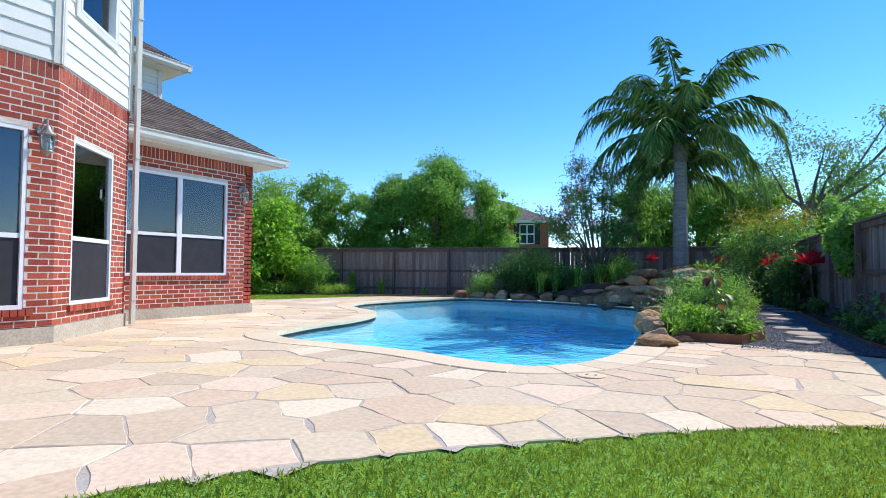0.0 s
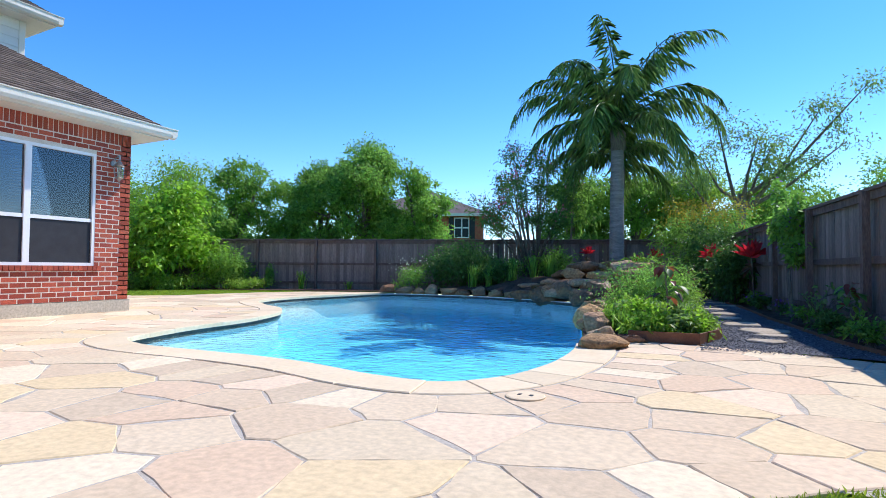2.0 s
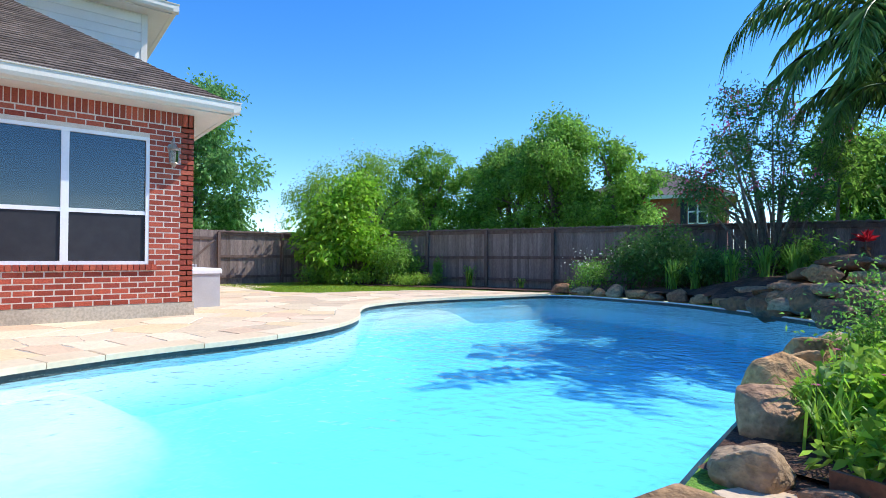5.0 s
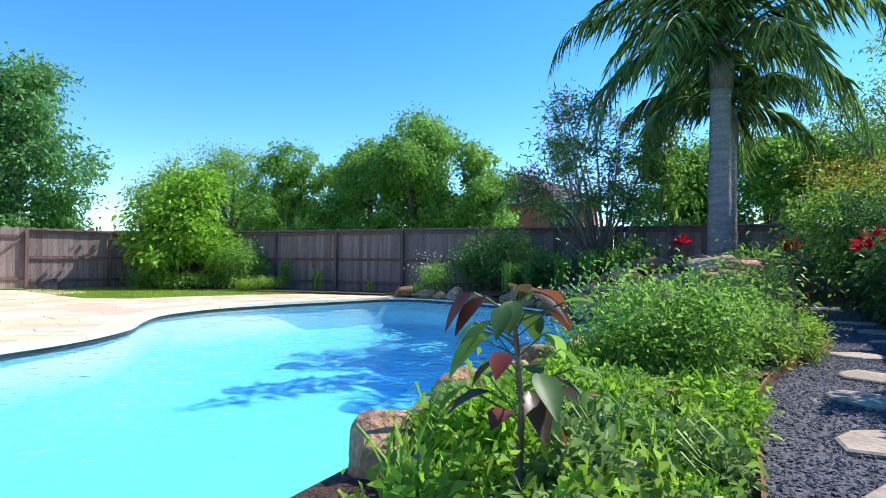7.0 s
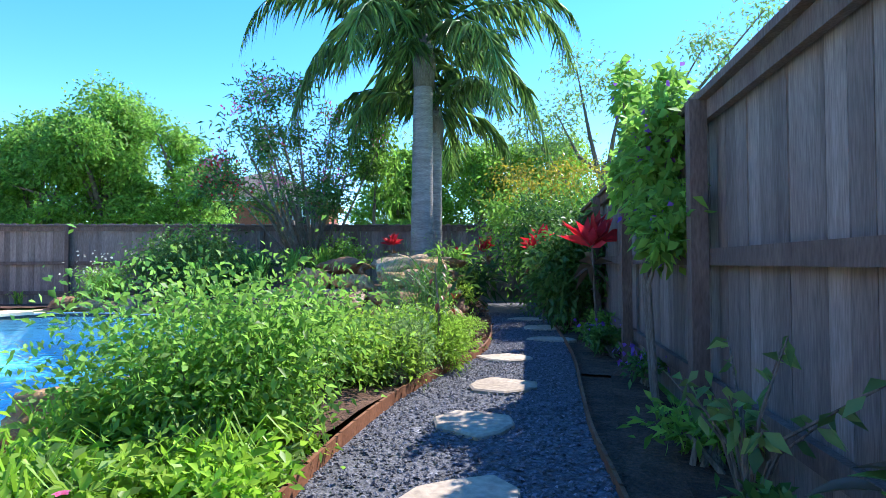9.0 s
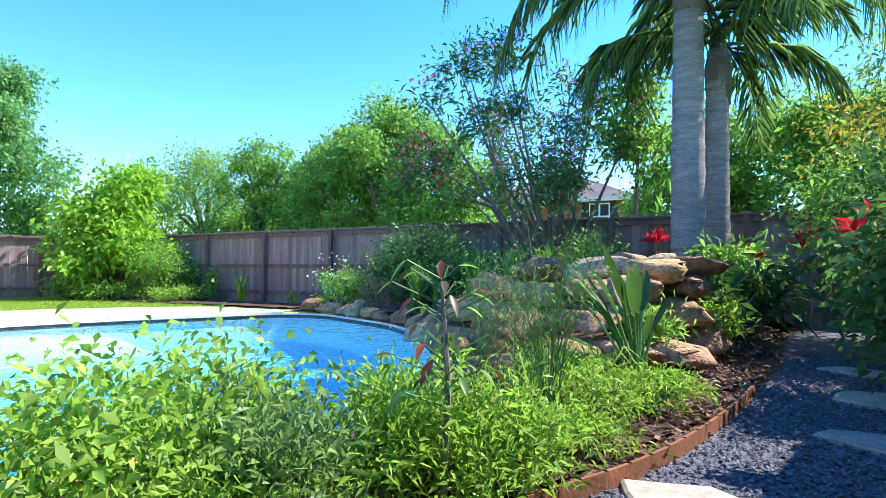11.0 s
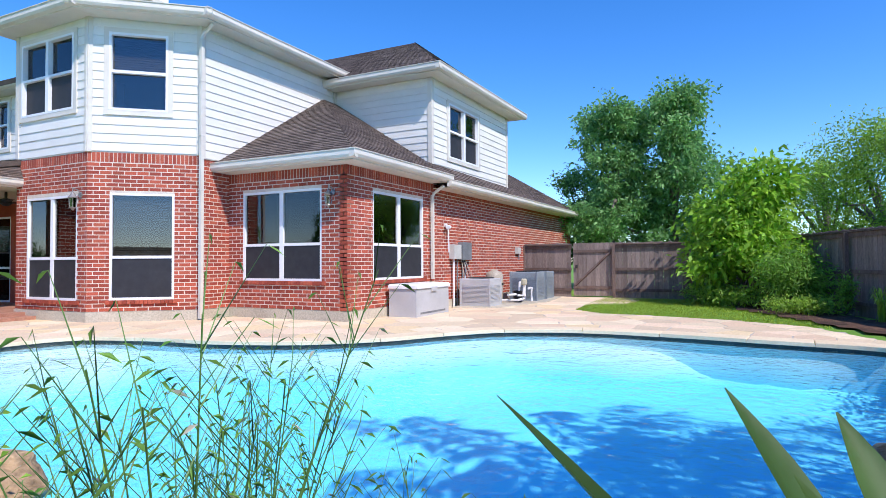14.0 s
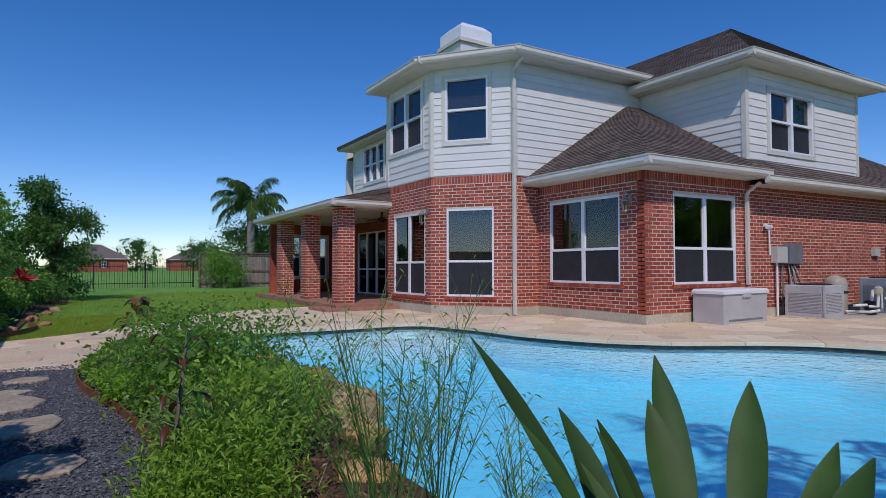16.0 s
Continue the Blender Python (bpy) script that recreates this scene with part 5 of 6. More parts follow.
def shrub(name, label, x, y, r, h, n, leaf, mat, seed, cat="shrub", base=0.0, width=0.42, blobs=7, shell=0.3, upright=0.0):
    S = thing(name, label, cat)
    g = rng_of(seed)
    bl = [(x + r * .55 * g.uniform(-1, 1), y + r * .55 * g.uniform(-1, 1), base + h * g.uniform(.3, .75), r * g.uniform(.4, .6), r * g.uniform(.4, .6), h * g.uniform(.22, .36)) for _ in range(blobs)]
    st = Mesh()
    for i in range(9):
        k = bl[i % len(bl)]
        st.tube([(x + g.uniform(-.08, .08), y + g.uniform(-.08, .08), base - .05), ((x + k[0]) / 2, (y + k[1]) / 2, base + h * .35), (k[0], k[1], k[2])], [.018, .012, .005], 5, False)
    st.make("stem", BARK, S)["kind"] = "stuff"
    pos, way = cloud(seed, bl, n, shell, 0.45)
    way[:, 2] += upright
    pos[:, 2] = np.maximum(pos[:, 2], base + 0.02)
    leaves("foliage", mat, pos, way, leaf * (0.6 + 0.7 * g.random(n)), S, "", width)
    return S


def blades(name, label, x, y, n, h, spread, mat, seed, cat="grass clump", base=0.0, width=0.016, group=""):
    """Arching strap leaves from one crown."""
    C = thing(name, label, cat, group)
    g = rng_of(seed)
    m = Mesh()
    for i in range(n):
        a = g.uniform(0, 6.283)
        hh, s = h * g.uniform(.6, 1.1), spread * g.uniform(.3, 1.1)
        w = width * g.uniform(.7, 1.3)
        c, d = math.cos(a), math.sin(a)
        ox, oy = x + g.normal() * .05, y + g.normal() * .05
        p = [(ox, oy, base), (ox + c * s * .25, oy + d * s * .25, base + hh * .6), (ox + c * s * .65, oy + d * s * .65, base + hh * .95), (ox + c * s, oy + d * s, base + hh * .75)]
        ws = (w, w, w * .75, 0.001)
        v = [(q[0] - d * k, q[1] + c * k, q[2]) for q, k in zip(p, ws)] + [(q[0] + d * k, q[1] - c * k, q[2]) for q, k in zip(p, ws)]
        m.add(v, [(j, j + 1, 5 + j, 4 + j) for j in range(3)])
    m.make("tuft", mat, C)["kind"] = "stuff"
    return C


def frond(m, base, a, tilt, length, g, leaf=0.60, pairs=66):
    """One plumed frond: a rachis that arches over, leaflets in several ranks that hang from it."""
    pts, p, el = [], Vector(base), tilt
    n = 16
    for i in range(n + 1):
        pts.append(p.copy())
        el -= (0.035 + 0.20 * (i / n) ** 1.3) * (0.78 + 0.40 * math.cos(tilt))
        el = max(el, -1.25)
        p = p + Vector((math.cos(a) * math.cos(el), math.sin(a) * math.cos(el), math.sin(el))) * (length / n)
    m[0].tube(pts, [0.028 * (1 - i / (n + 1)) + 0.005 for i in range(n + 1)], 5, False)
    for k in range(pairs):
        t = 0.12 + 0.88 * k / pairs
        i = min(n - 1, int(t * n))
        q = pts[i].lerp(pts[i + 1], t * n - i)
        d = (pts[i + 1] - pts[i]).normalized()
        side = d.cross(Vector((0, 0, 1))).normalized()
        L = leaf * (0.45 + 0.75 * math.sin(math.pi * min(1, t * 0.85 + 0.1))) * g.uniform(.75, 1.2)
        for s in (-1, 1):
            way = side * s * g.uniform(.3, .6) + d * .4 + Vector((g.normal() * .1, g.normal() * .1, -g.uniform(.05, 1.1)))
            m[1].append(tuple(q)); m[2].append(tuple(way)); m[3].append(L)


def palm(name, label, x, y, base, h, r, fronds, length, seed, lean=(0, 0), trunk=True, old=0):
    P = thing(name, label, "palm tree")
    g = rng_of(seed)
    top = Vector((x + lean[0], y + lean[1], base + h))
    m = Mesh()
    k = 60
    pts, rad = [], []
    for i in range(k + 1):
        t = i / k
        pts.append((x + lean[0] * t * t, y + lean[1] * t * t, base - .2 + (h + .2) * t))
        rad.append(r * (1.12 - 0.25 * t) * (1.035 if i % 4 == 0 else 1.0) + (0.05 * r if t < .08 else 0))
    m.tube(pts, rad, 14)
    m.make("trunk", PALMBARK, P, smooth=True)
    Mesh().tube([top - Vector((0, 0, .9)), top - Vector((0, 0, .3)), top + Vector((0, 0, .25))], [r * 1.0, r * 1.15, r * .5], 12).make("boot", BARK, P, "brown fibrous leaf bases", smooth=True)
    for j in range(fronds):
        st = (Mesh(), [], [], [])
        a = j * 2.39996 + g.uniform(-.2, .2)
        tilt = math.radians(76 - 82 * (j / fronds) ** 1.05 + g.uniform(-7, 7))
        frond(st, top + Vector((0, 0, .1)), a, tilt, length * g.uniform(.9, 1.08), g)
        F = st[0].make("frond", STEM, P, "arching feather frond")
        leaves("feather", LEAF_PALM, st[1], st[2], st[3], F, "", 0.034, 0.35, fold=.05)
    return P


palm("queen_palm", "tall queen palm with a smooth grey trunk", -3.49, 19.62, 0.35, 5.25, 0.225, 23, 4.2, 3, (0.06, 0.0))
palm("queen_palm", "second queen palm trunk behind the first", -3.60, 20.9, 0.35, 4.2, 0.19, 9, 2.9, 4, (0.0, 0.15))
palm("queen_palm", "distant queen palm beyond the lawn fence", -10.2, -23.5, 0.0, 5.2, 0.26, 16, 3.2, 9)

# trees beyond the fences: (x, y, height, crown radius, low, leaf, material, number)
def far_tree(x, y, h, r, h0, mat, n, seed, leaf=0.17, label="broad green tree behind the fence", rr=0.30, nb=26):
    if label.endswith("behind the fence"):
        r, n = r * 1.25, n * 1.25
    tree("tree", label, x, y, h, blobs_of(seed, r, h0, h, int(nb * 2.2), r * rr * .85), int(n * 1.6), leaf * .8, mat, seed, 0.14 + r * .03, 9, lump=.2, shell=.15)


far_tree(-15.0, 22.6, 6.2, 2.3, 1.2, LEAF_TREE, 22000, 21)
far_tree(-17.3, 22.4, 5.5, 1.6, 1.2, LEAF_TREE, 11000, 33)
far_tree(-12.8, 23.6, 5.2, 1.5, 1.2, LEAF_TREE, 9000, 32)
far_tree(-21.0, 21.0, 5.8, 1.5, 1.0, LEAF_TREE, 10000, 22)
far_tree(-19.3, 22.6, 4.7, 1.6, 1.0, LEAF_TREE, 9000, 36)
far_tree(-23.4, 19.7, 5.6, 1.9, 1.0, LEAF_LIME, 9000, 23, 0.13, "feathery green tree behind the fence", .42)
far_tree(-26.2, 18.6, 5.0, 1.8, 1.0, LEAF_LIME, 8000, 24, 0.13, "feathery green tree behind the fence", .42)
far_tree(-28.0, 13.2, 8.5, 2.9, 1.5, LEAF_BLUE, 17000, 25, 0.24, "tall leafy tree behind the gate", .30, 30)
far_tree(-27.6, 10.6, 8.2, 2.6, 1.5, LEAF_BLUE, 15000, 34, 0.24, "tall leafy tree behind the gate", .30, 28)
far_tree(-30.5, 8.9, 5.6, 2.4, 1.0, LEAF_DARK, 8000, 26, 0.2, "dark bushy tree behind the gate")
far_tree(-6.2, 25.6, 4.4, 1.5, 1.0, LEAF_TREE, 10000, 27)
far_tree(-3.8, 26.6, 4.7, 1.7, 1.0, LEAF_TREE, 12000, 28)
far_tree(-1.2, 27.6, 4.9, 2.0, 1.0, LEAF_LIME, 12000, 35)
far_tree(2.2, 28.4, 4.8, 2.3, 1.0, LEAF_TREE, 13000, 29)
far_tree(6.6, 28.0, 4.8, 2.6, 1.0, LEAF_TREE, 11000, 30)
far_tree(-33, 27, 5.4, 3.4, 1.5, LEAF_TREE, 9000, 31, 0.22)
far_tree(-27.0, 24.5, 4.4, 2.4, 1.0, LEAF_TREE, 9000, 37, 0.2)
# crooked open tree behind the fence corner
T = thing("tree", "open crooked tree with thin pale-green leaves", "tree")
x0, y0 = 0.3, 24.4
Mesh().tube([(x0, y0, 0), (x0 + .05, y0, 2.0), (x0 + .12, y0, 3.7)], [.24, .2, .15], 9).make("trunk", BARK, T, smooth=True)
tips = []
for i, (dx, dy, z, zm) in enumerate(((-2.0, -.5, 4.7, 3.2), (-.7, .3, 6.6, 4.6), (1.2, .2, 5.6, 4.3), (2.6, -.6, 6.6, 4.4), (3.4, 0, 5.4, 4.0), (.6, -.8, 5.6, 4.4), (-1.3, .8, 5.4, 4.0), (3.9, -.8, 7.2, 4.9), (1.6, -1.2, 4.6, 3.9))):
    e = Vector((x0 + dx, y0 + dy, z)); s = Vector((x0 + .08, y0, 2.4 + .15 * i)); md = Vector((x0 + dx * .5, y0 + dy * .5, zm))
    Mesh().tube([s, md, e], [.09, .055, .015], 6, False).make("limb", BARK, T, smooth=True)
    tips += [(*e, .6, .6, .4), (*(md.lerp(e, .5)), .5, .5, .35)]
pos, way = cloud(61, [(*k[:3], k[3] * 1.35, k[4] * 1.35, k[5] * 1.2) for k in tips], 5200, .0, .25)
leaves("crown", LEAF_GREY, pos, way, .14, T, "", .4)

# oleander with pink flowers, leaning over the rocks
O = thing("oleander", "open oleander tree with pink flower clusters", "tree")
g = rng_of(77)
tips = []
for i in range(24):
    a = i * 2.4
    r_ = 0.3 + 1.75 * g.random()
    e = Vector((-6.45 + math.cos(a) * r_, 19.8 + math.sin(a) * r_, 2.7 + 2.7 * g.random() - .25 * r_))
    if i < 4:
        e = Vector(((-6.0, 16.7, 3.4), (-6.6, 17.0, 2.7), (-7.0, 17.2, 2.4), (-5.9, 17.3, 3.9))[i])
    s = Vector((-6.45 + g.uniform(-.15, .15), 20.4 + g.uniform(-.1, .1), 0.3))
    md = Vector((s.x * .55 + e.x * .45, s.y * .55 + e.y * .45, 1.5 + .25 * e.z * g.random()))
    Mesh().tube([s, md, e], [.05, .035, .008], 6, False).make("stem", BARK, O, smooth=True)
    tips += [(*e, .34, .34, .30), (*(md.lerp(e, .7)), .34, .34, .28)]
pos, way = cloud(78, tips, 9500, .1, .6)
way[:, 2] += .5
leaves("crown", LEAF_DARK, pos, way, .15, O, "", .20)
k = g.integers(0, len(tips) // 2, 700) * 2
sel = np.array([tips[i][:3] for i in k]) + g.normal(size=(700, 3)) * .13 + np.array([0, 0, .22])
leaves("blossom", PINK, sel, g.normal(size=(700, 3)), .06, O, "pink flower clusters", .8)
k2 = np.array([tips[i][:3] for i in g.integers(2, 6, 200)]) + g.normal(size=(200, 3)) * .16 + np.array([0, 0, .15])
leaves("blossom", RED, k2, g.normal(size=(200, 3)), .06, O, "red flower clusters", .8)
# slender sapling by the back fence
S2 = thing("tree", "slender young tree with hanging narrow leaves", "tree")
Mesh().tube([(-5.4, 21.5, .2), (-5.35, 21.5, 2.2), (-5.2, 21.5, 4.6)], [.05, .04, .015], 7).make("trunk", BARK, S2, smooth=True)
pos, way = cloud(81, [(-5.3, 21.5, 4.3, .55, .5, .5), (-5.0, 21.5, 3.4, .5, .5, .5), (-5.6, 21.5, 3.6, .5, .5, .5), (-5.0, 21.6, 2.7, .4, .4, .4)], 1500, .1, .5)
leaves("crown", LEAF_TREE, pos, way, .19, S2, "", .28, .6)
# border along the back fence
tree("citrus_tree", "bright green rounded citrus tree before the fence", -19.0, 15.4, 4.1,
     [(0, 0, 2.6, 1.1, 1.1, .9), (.7, .3, 1.7, .9, .9, .7), (-.6, -.3, 1.9, .9, .9, .8), (.2, .5, 3.4, .8, .8, .6), (-.9, .5, 2.6, .7, .7, .6), (1.1, .8, 1.2, .7, .7, .5), (.5, -.6, 1.3, .8, .8, .6), (-.7, -.8, 1.4, .8, .7, .6)],
     10000, .2, LEAF_BRIGHT, 41, .09, 9, "tree", 0, .2, lump=.2)
shrub("shrub", "bushy green fennel-like shrub at the fence", -17.3, 16.3, 1.0, 1.5, 5000, .12, LEAF_TREE, 42, base=0, width=.3)
shrub("shrub", "low green shrub in the border", -19.3, 14.7, .8, .9, 3000, .10, LEAF_TREE, 43)
shrub("shrub", "low green ground cover in the border", -18.2, 15.2, .9, .5, 2600, .09, LEAF_LIME, 44)
shrub("shrub", "low green ground cover in the border", -16.2, 16.6, .9, .4, 2200, .08, LEAF_LIME, 45)
shrub("shrub", "slim upright green plant at the fence", -15.9, 17.3, .22, 1.0, 900, .08, LEAF_TREE, 46, blobs=5)
blades("grass_clump", "tuft of upright grass at the fence", -14.6, 17.6, 40, .7, .3, LEAF_LIME, 47)
blades("grass_clump", "small tuft of grass at the fence", -12.9, 18.2, 24, .35, .3, LEAF_LIME, 48)
W = shrub("flower_bush", "loose bush with small white flowers", -10.2, 17.9, .6, .9, 2000, .08, LEAF_TREE, 49)
gg = rng_of(50)
wp = np.stack([gg.uniform(-10.8, -9.6, 60), gg.uniform(17.4, 18.4, 60), gg.uniform(.7, 1.25, 60)], 1)
leaves("blossom", CREAM, wp, gg.normal(size=(60, 3)), .06, W, "white flowers", .8)
shrub("shrub", "dense dark green shrub before the fence", -9.0, 19.0, 1.15, 1.9, 7000, .11, LEAF_DARK, 51, base=.1)
shrub("shrub", "dark green shrub before the fence", -7.9, 19.3, .9, 1.2, 3500, .10, LEAF_DARK, 52, base=.15)
shrub("shrub", "dense green shrub behind the rocks", -5.9, 20.0, .9, 1.2, 4000, .10, LEAF_TREE, 53, base=.35)
shrub("shrub", "dense green shrub behind the rocks", -7.0, 18.7, .8, .8, 2600, .10, LEAF_DARK, 54, base=.2)
for i, (x, y) in enumerate(((-6.6, 18.3), (-6.0, 18.6), (-7.4, 18.2), (-5.5, 18.9), (-7.9, 18.1))):
    blades("grass_clump", "clump of dark green strap leaves behind rocks", x, y, 55, .75, .4, LEAF_TREE, 90 + i, base=bedz(x, y) - .02, width=.014, group="strap leaf clumps")
# hedge corner and fence shrubs
tree("hedge_shrub", "tall hedge shrub with yellow-tipped leaves", -0.9, 20.4, 3.0, [(0, 0, 2.0, 1.1, .9, .7), (.7, -.6, 1.8, .9, .9, .8), (-.7, .2, 1.7, .8, .8, .7), (.2, 0, 1.0, 1.2, 1.0, .7), (.9, -1.2, 1.3, .8, .8, .8)], 9000, .10, LEAF_TREE, 55, .06, 8, "shrub", 0, .15)
pos, way = cloud(56, [(-0.9, 20.2, 2.7, 1.0, .8, .45), (-.3, 19.8, 2.6, .7, .7, .4)], 1600, .6, .4)
H2 = thing("hedge_tips", "yellow young leaves on the hedge top", "leaves")
Mesh().tube([(-0.9, 20.4, 0), (-.8, 20.3, 2.5)], .02, 5).make("stem", BARK, H2)
leaves("foliage", LEAF_YELLOW, pos, way, .09, H2, "", .4)
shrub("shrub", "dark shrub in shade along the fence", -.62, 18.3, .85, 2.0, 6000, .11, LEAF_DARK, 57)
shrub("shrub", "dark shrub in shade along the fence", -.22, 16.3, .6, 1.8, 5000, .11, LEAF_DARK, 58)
V = thing("climbing_vine", "climbing vine with purple flowers on the fence", "vine")
gg = rng_of(60)
vine_at = []
for k in range(22):
    y = gg.uniform(11.7, 12.9)
    vine_at.append((RIGHT(y) - gg.uniform(.10, .26), y, gg.uniform(1.1, 2.35), .12, .26, .2))
for k in range(5):
    x, y, z = vine_at[k * 4][:3]
    Mesh().tube([(RIGHT(12.0) - .2, 12.0 + .05 * k, 0), (RIGHT(12.1) - .22, 12.1 + .1 * k, .8), (x, y, z)], [.022, .016, .006], 6, False).make("stem", BARK, V)
pos, way = cloud(59, vine_at, 3600, .1, .3)
pos[:, 0] = np.maximum(pos[:, 0], np.array([RIGHT(q) for q in pos[:, 1]]) - .30)
leaves("foliage", LEAF_TREE, pos, way, .09 * (.7 + .6 * gg.random(3600)), V, "", .55)
k = gg.integers(0, 3600, 170)
leaves("blossom", PURPLE, pos[k] + gg.normal(size=(170, 3)) * .05, gg.normal(size=(170, 3)), .05, V, "purple flowers", .7)


def cordyline(x, y, h, seed, base=0.0, s=1.0):
    C = thing("red_ti_plant", "red ti plant with bright crimson leaves", "plant", "red ti plants")
    g = rng_of(seed)
    Mesh().tube([(x + .06, y, base - .03), (x + .02, y, base + h * .5), (x, y, base + h)], .014, 6).make("cane", BARK, C)
    n = 30
    a = g.uniform(0, 6.283, n); e = g.uniform(.15, 1.4, n)
    way = np.stack([np.cos(a) * np.cos(e), np.sin(a) * np.cos(e), np.sin(e)], 1)
    leaves("leaf_rosette", RED, np.tile((x, y, base + h), (n, 1)) + g.normal(size=(n, 3)) * .02, way, s * g.uniform(.28, .46, n), C, "", .26, .12)
    leaves("old_leaves", LEAF_BRONZE, np.tile((x, y, base + h * .8), (10, 1)), g.normal(size=(10, 3)), .25 * s, C, "pale dry lower leaves", .3, .4)


for i, (x, y, h, b, s) in enumerate(((-2.4, 21.2, 1.15, .1, 1.0), (-.75, 16.9, 1.15, 0, 1.15), (.05, 15.0, 1.15, 0, 1.15), (-4.65, 20.9, 1.0, .4, .8), (-2.9, 20.4, .7, .4, .6))):
    cordyline(x, y, h, 110 + i, b, s)

# the bed beside the pool
shrub("shrub", "leafy shrub with light-green leaves beside edging", -1.75, 11.95, .55, .62, 5000, .05, LEAF_LIME, 122, base=.03, width=.45, blobs=12, shell=.0, upright=.4)
shrub("shrub", "large rounded shrub with small light-green leaves", -1.8, 10.55, .70, .86, 10000, .05, LEAF_TREE, 121, base=.03, width=.45, blobs=24, shell=.1, upright=.3)
gg = rng_of(123)
for i in range(58):
    y = gg.uniform(7.75, 11.2)
    lo, hi = np.interp(y, [7.5, 9, 11], [-1.85, -2.15, -2.4]), np.interp(y, [7.5, 8.9, 10.3, 11], [-1.0, -.98, -1.3, -1.4])
    x = gg.uniform(lo, hi)
    if i % 4 == 0:
        blades("grass_clump", "clump of bright green strap leaves in the bed", x, y, 40, .36, .32, LEAF_LIME if i % 2 else LEAF_BRIGHT, 130 + i, base=.03, width=.006, group="bed grass clumps")
    else:
        shrub("bedding_plant", "low leafy green bedding plant", x, y, gg.uniform(.2, .34), gg.uniform(.22, .42), 620, .075, (LEAF_BRIGHT, LEAF_LIME, LEAF_GREY)[i % 3], 130 + i, "plant", .03, .4, 5, .1, .4)


for i in range(13):
    y = 7.72 + i * .22
    x = np.interp(y, [b for a, b in PATHL], [a for a, b in PATHL]) - gg.uniform(.14, .2) - (.16 if y < 8 else 0)
    shrub("bedding_plant", "low leafy green plant along the edging", x, y, gg.uniform(.15, .22), gg.uniform(.16, .26), 480, .06, (LEAF_BRIGHT, LEAF_LIME, LEAF_GREY)[i % 3], 430 + i, "plant", .02, .36, 5, .1, .4)


def sapling(x, y, h, seed, base=0.03, size=1.0):
    S = thing("sapling", "young sapling with large bronze-green leaves", "plant")
    g = rng_of(seed)
    Mesh().tube([(x, y, base), (x + .01, y + .02, base + h * .55), (x - .03, y + .02, base + h)], [.014, .011, .006], 7).make("stem", BARK, S)
    for k in range(34):
        t = g.uniform(.5, 1.0)
        a = k * 2.4 + g.uniform(-.4, .4)
        r_ = g.uniform(.05, .2) * (1.3 - t * .5)
        q = (x + math.cos(a) * r_, y + math.sin(a) * r_, base + h * t + r_ * .3)
        Mesh().tube([(x - .02 * t, y + .02, base + h * t - .03), q], .003, 4, False).make("leaf_stalk", STEM, S)
        leaf((LEAF_TREE, LEAF_BRONZE, LEAF_DARK, LEAF_RUST)[k % 4], q, (math.cos(a), math.sin(a), g.uniform(-1.1, .35)), size * g.uniform(.09, .155), S, .6 if size == 1 else .4)


sapling(-1.36, 7.95, .86, 170)
sapling(.74, 9.25, .62, 171)
sapling(-1.2, 12.68, .88, 172, size=.55)


def broom(x, y, h, seed, n=26, spread=.55):
    S = thing("broom_shrub", "wispy green broom shrub with cream buds", "shrub")
    g = rng_of(seed)
    m, tp, tw = Mesh(), [], []
    for i in range(n):
        a = g.uniform(0, 6.283); r_ = spread * g.uniform(.15, 1); hh = h * g.uniform(.55, 1.05)
        e = Vector((x + math.cos(a) * r_, y + math.sin(a) * r_, hh)); md = Vector((x + math.cos(a) * r_ * .35, y + math.sin(a) * r_ * .35, hh * .55)); s = Vector((x + g.normal() * .03, y + g.normal() * .03, .02))
        m.tube([s, md, e], [.0036, .0027, .001], 5, False)
        for k in range(16):
            t = g.uniform(.3, 1)
            q = md.lerp(e, (t - .3) / .7)
            b = g.uniform(0, 6.283); L = g.uniform(.06, .2)
            f_ = q + Vector((math.cos(b) * L * .6, math.sin(b) * L * .6, L * .8))
            m.tube([q, f_], [.0013, .0005], 3, False)
            tp.append(tuple(f_)); tw.append((math.cos(b), math.sin(b), -.3))
    m.make("twig_mass", STEM, S)["kind"] = "stuff"
    leaves("bud", CREAM, tp[::11], tw[::11], .022, S, "cream flower buds", .35)
    leaves("needle", LEAF_TREE, tp, tw, .030, S, "", .16)


broom(-1.68, 13.88, 1.18, 180, 34, .42); broom(-1.98, 13.72, 1.0, 181, 16, .25); broom(-2.1, 14.1, .8, 182, 10, .3)


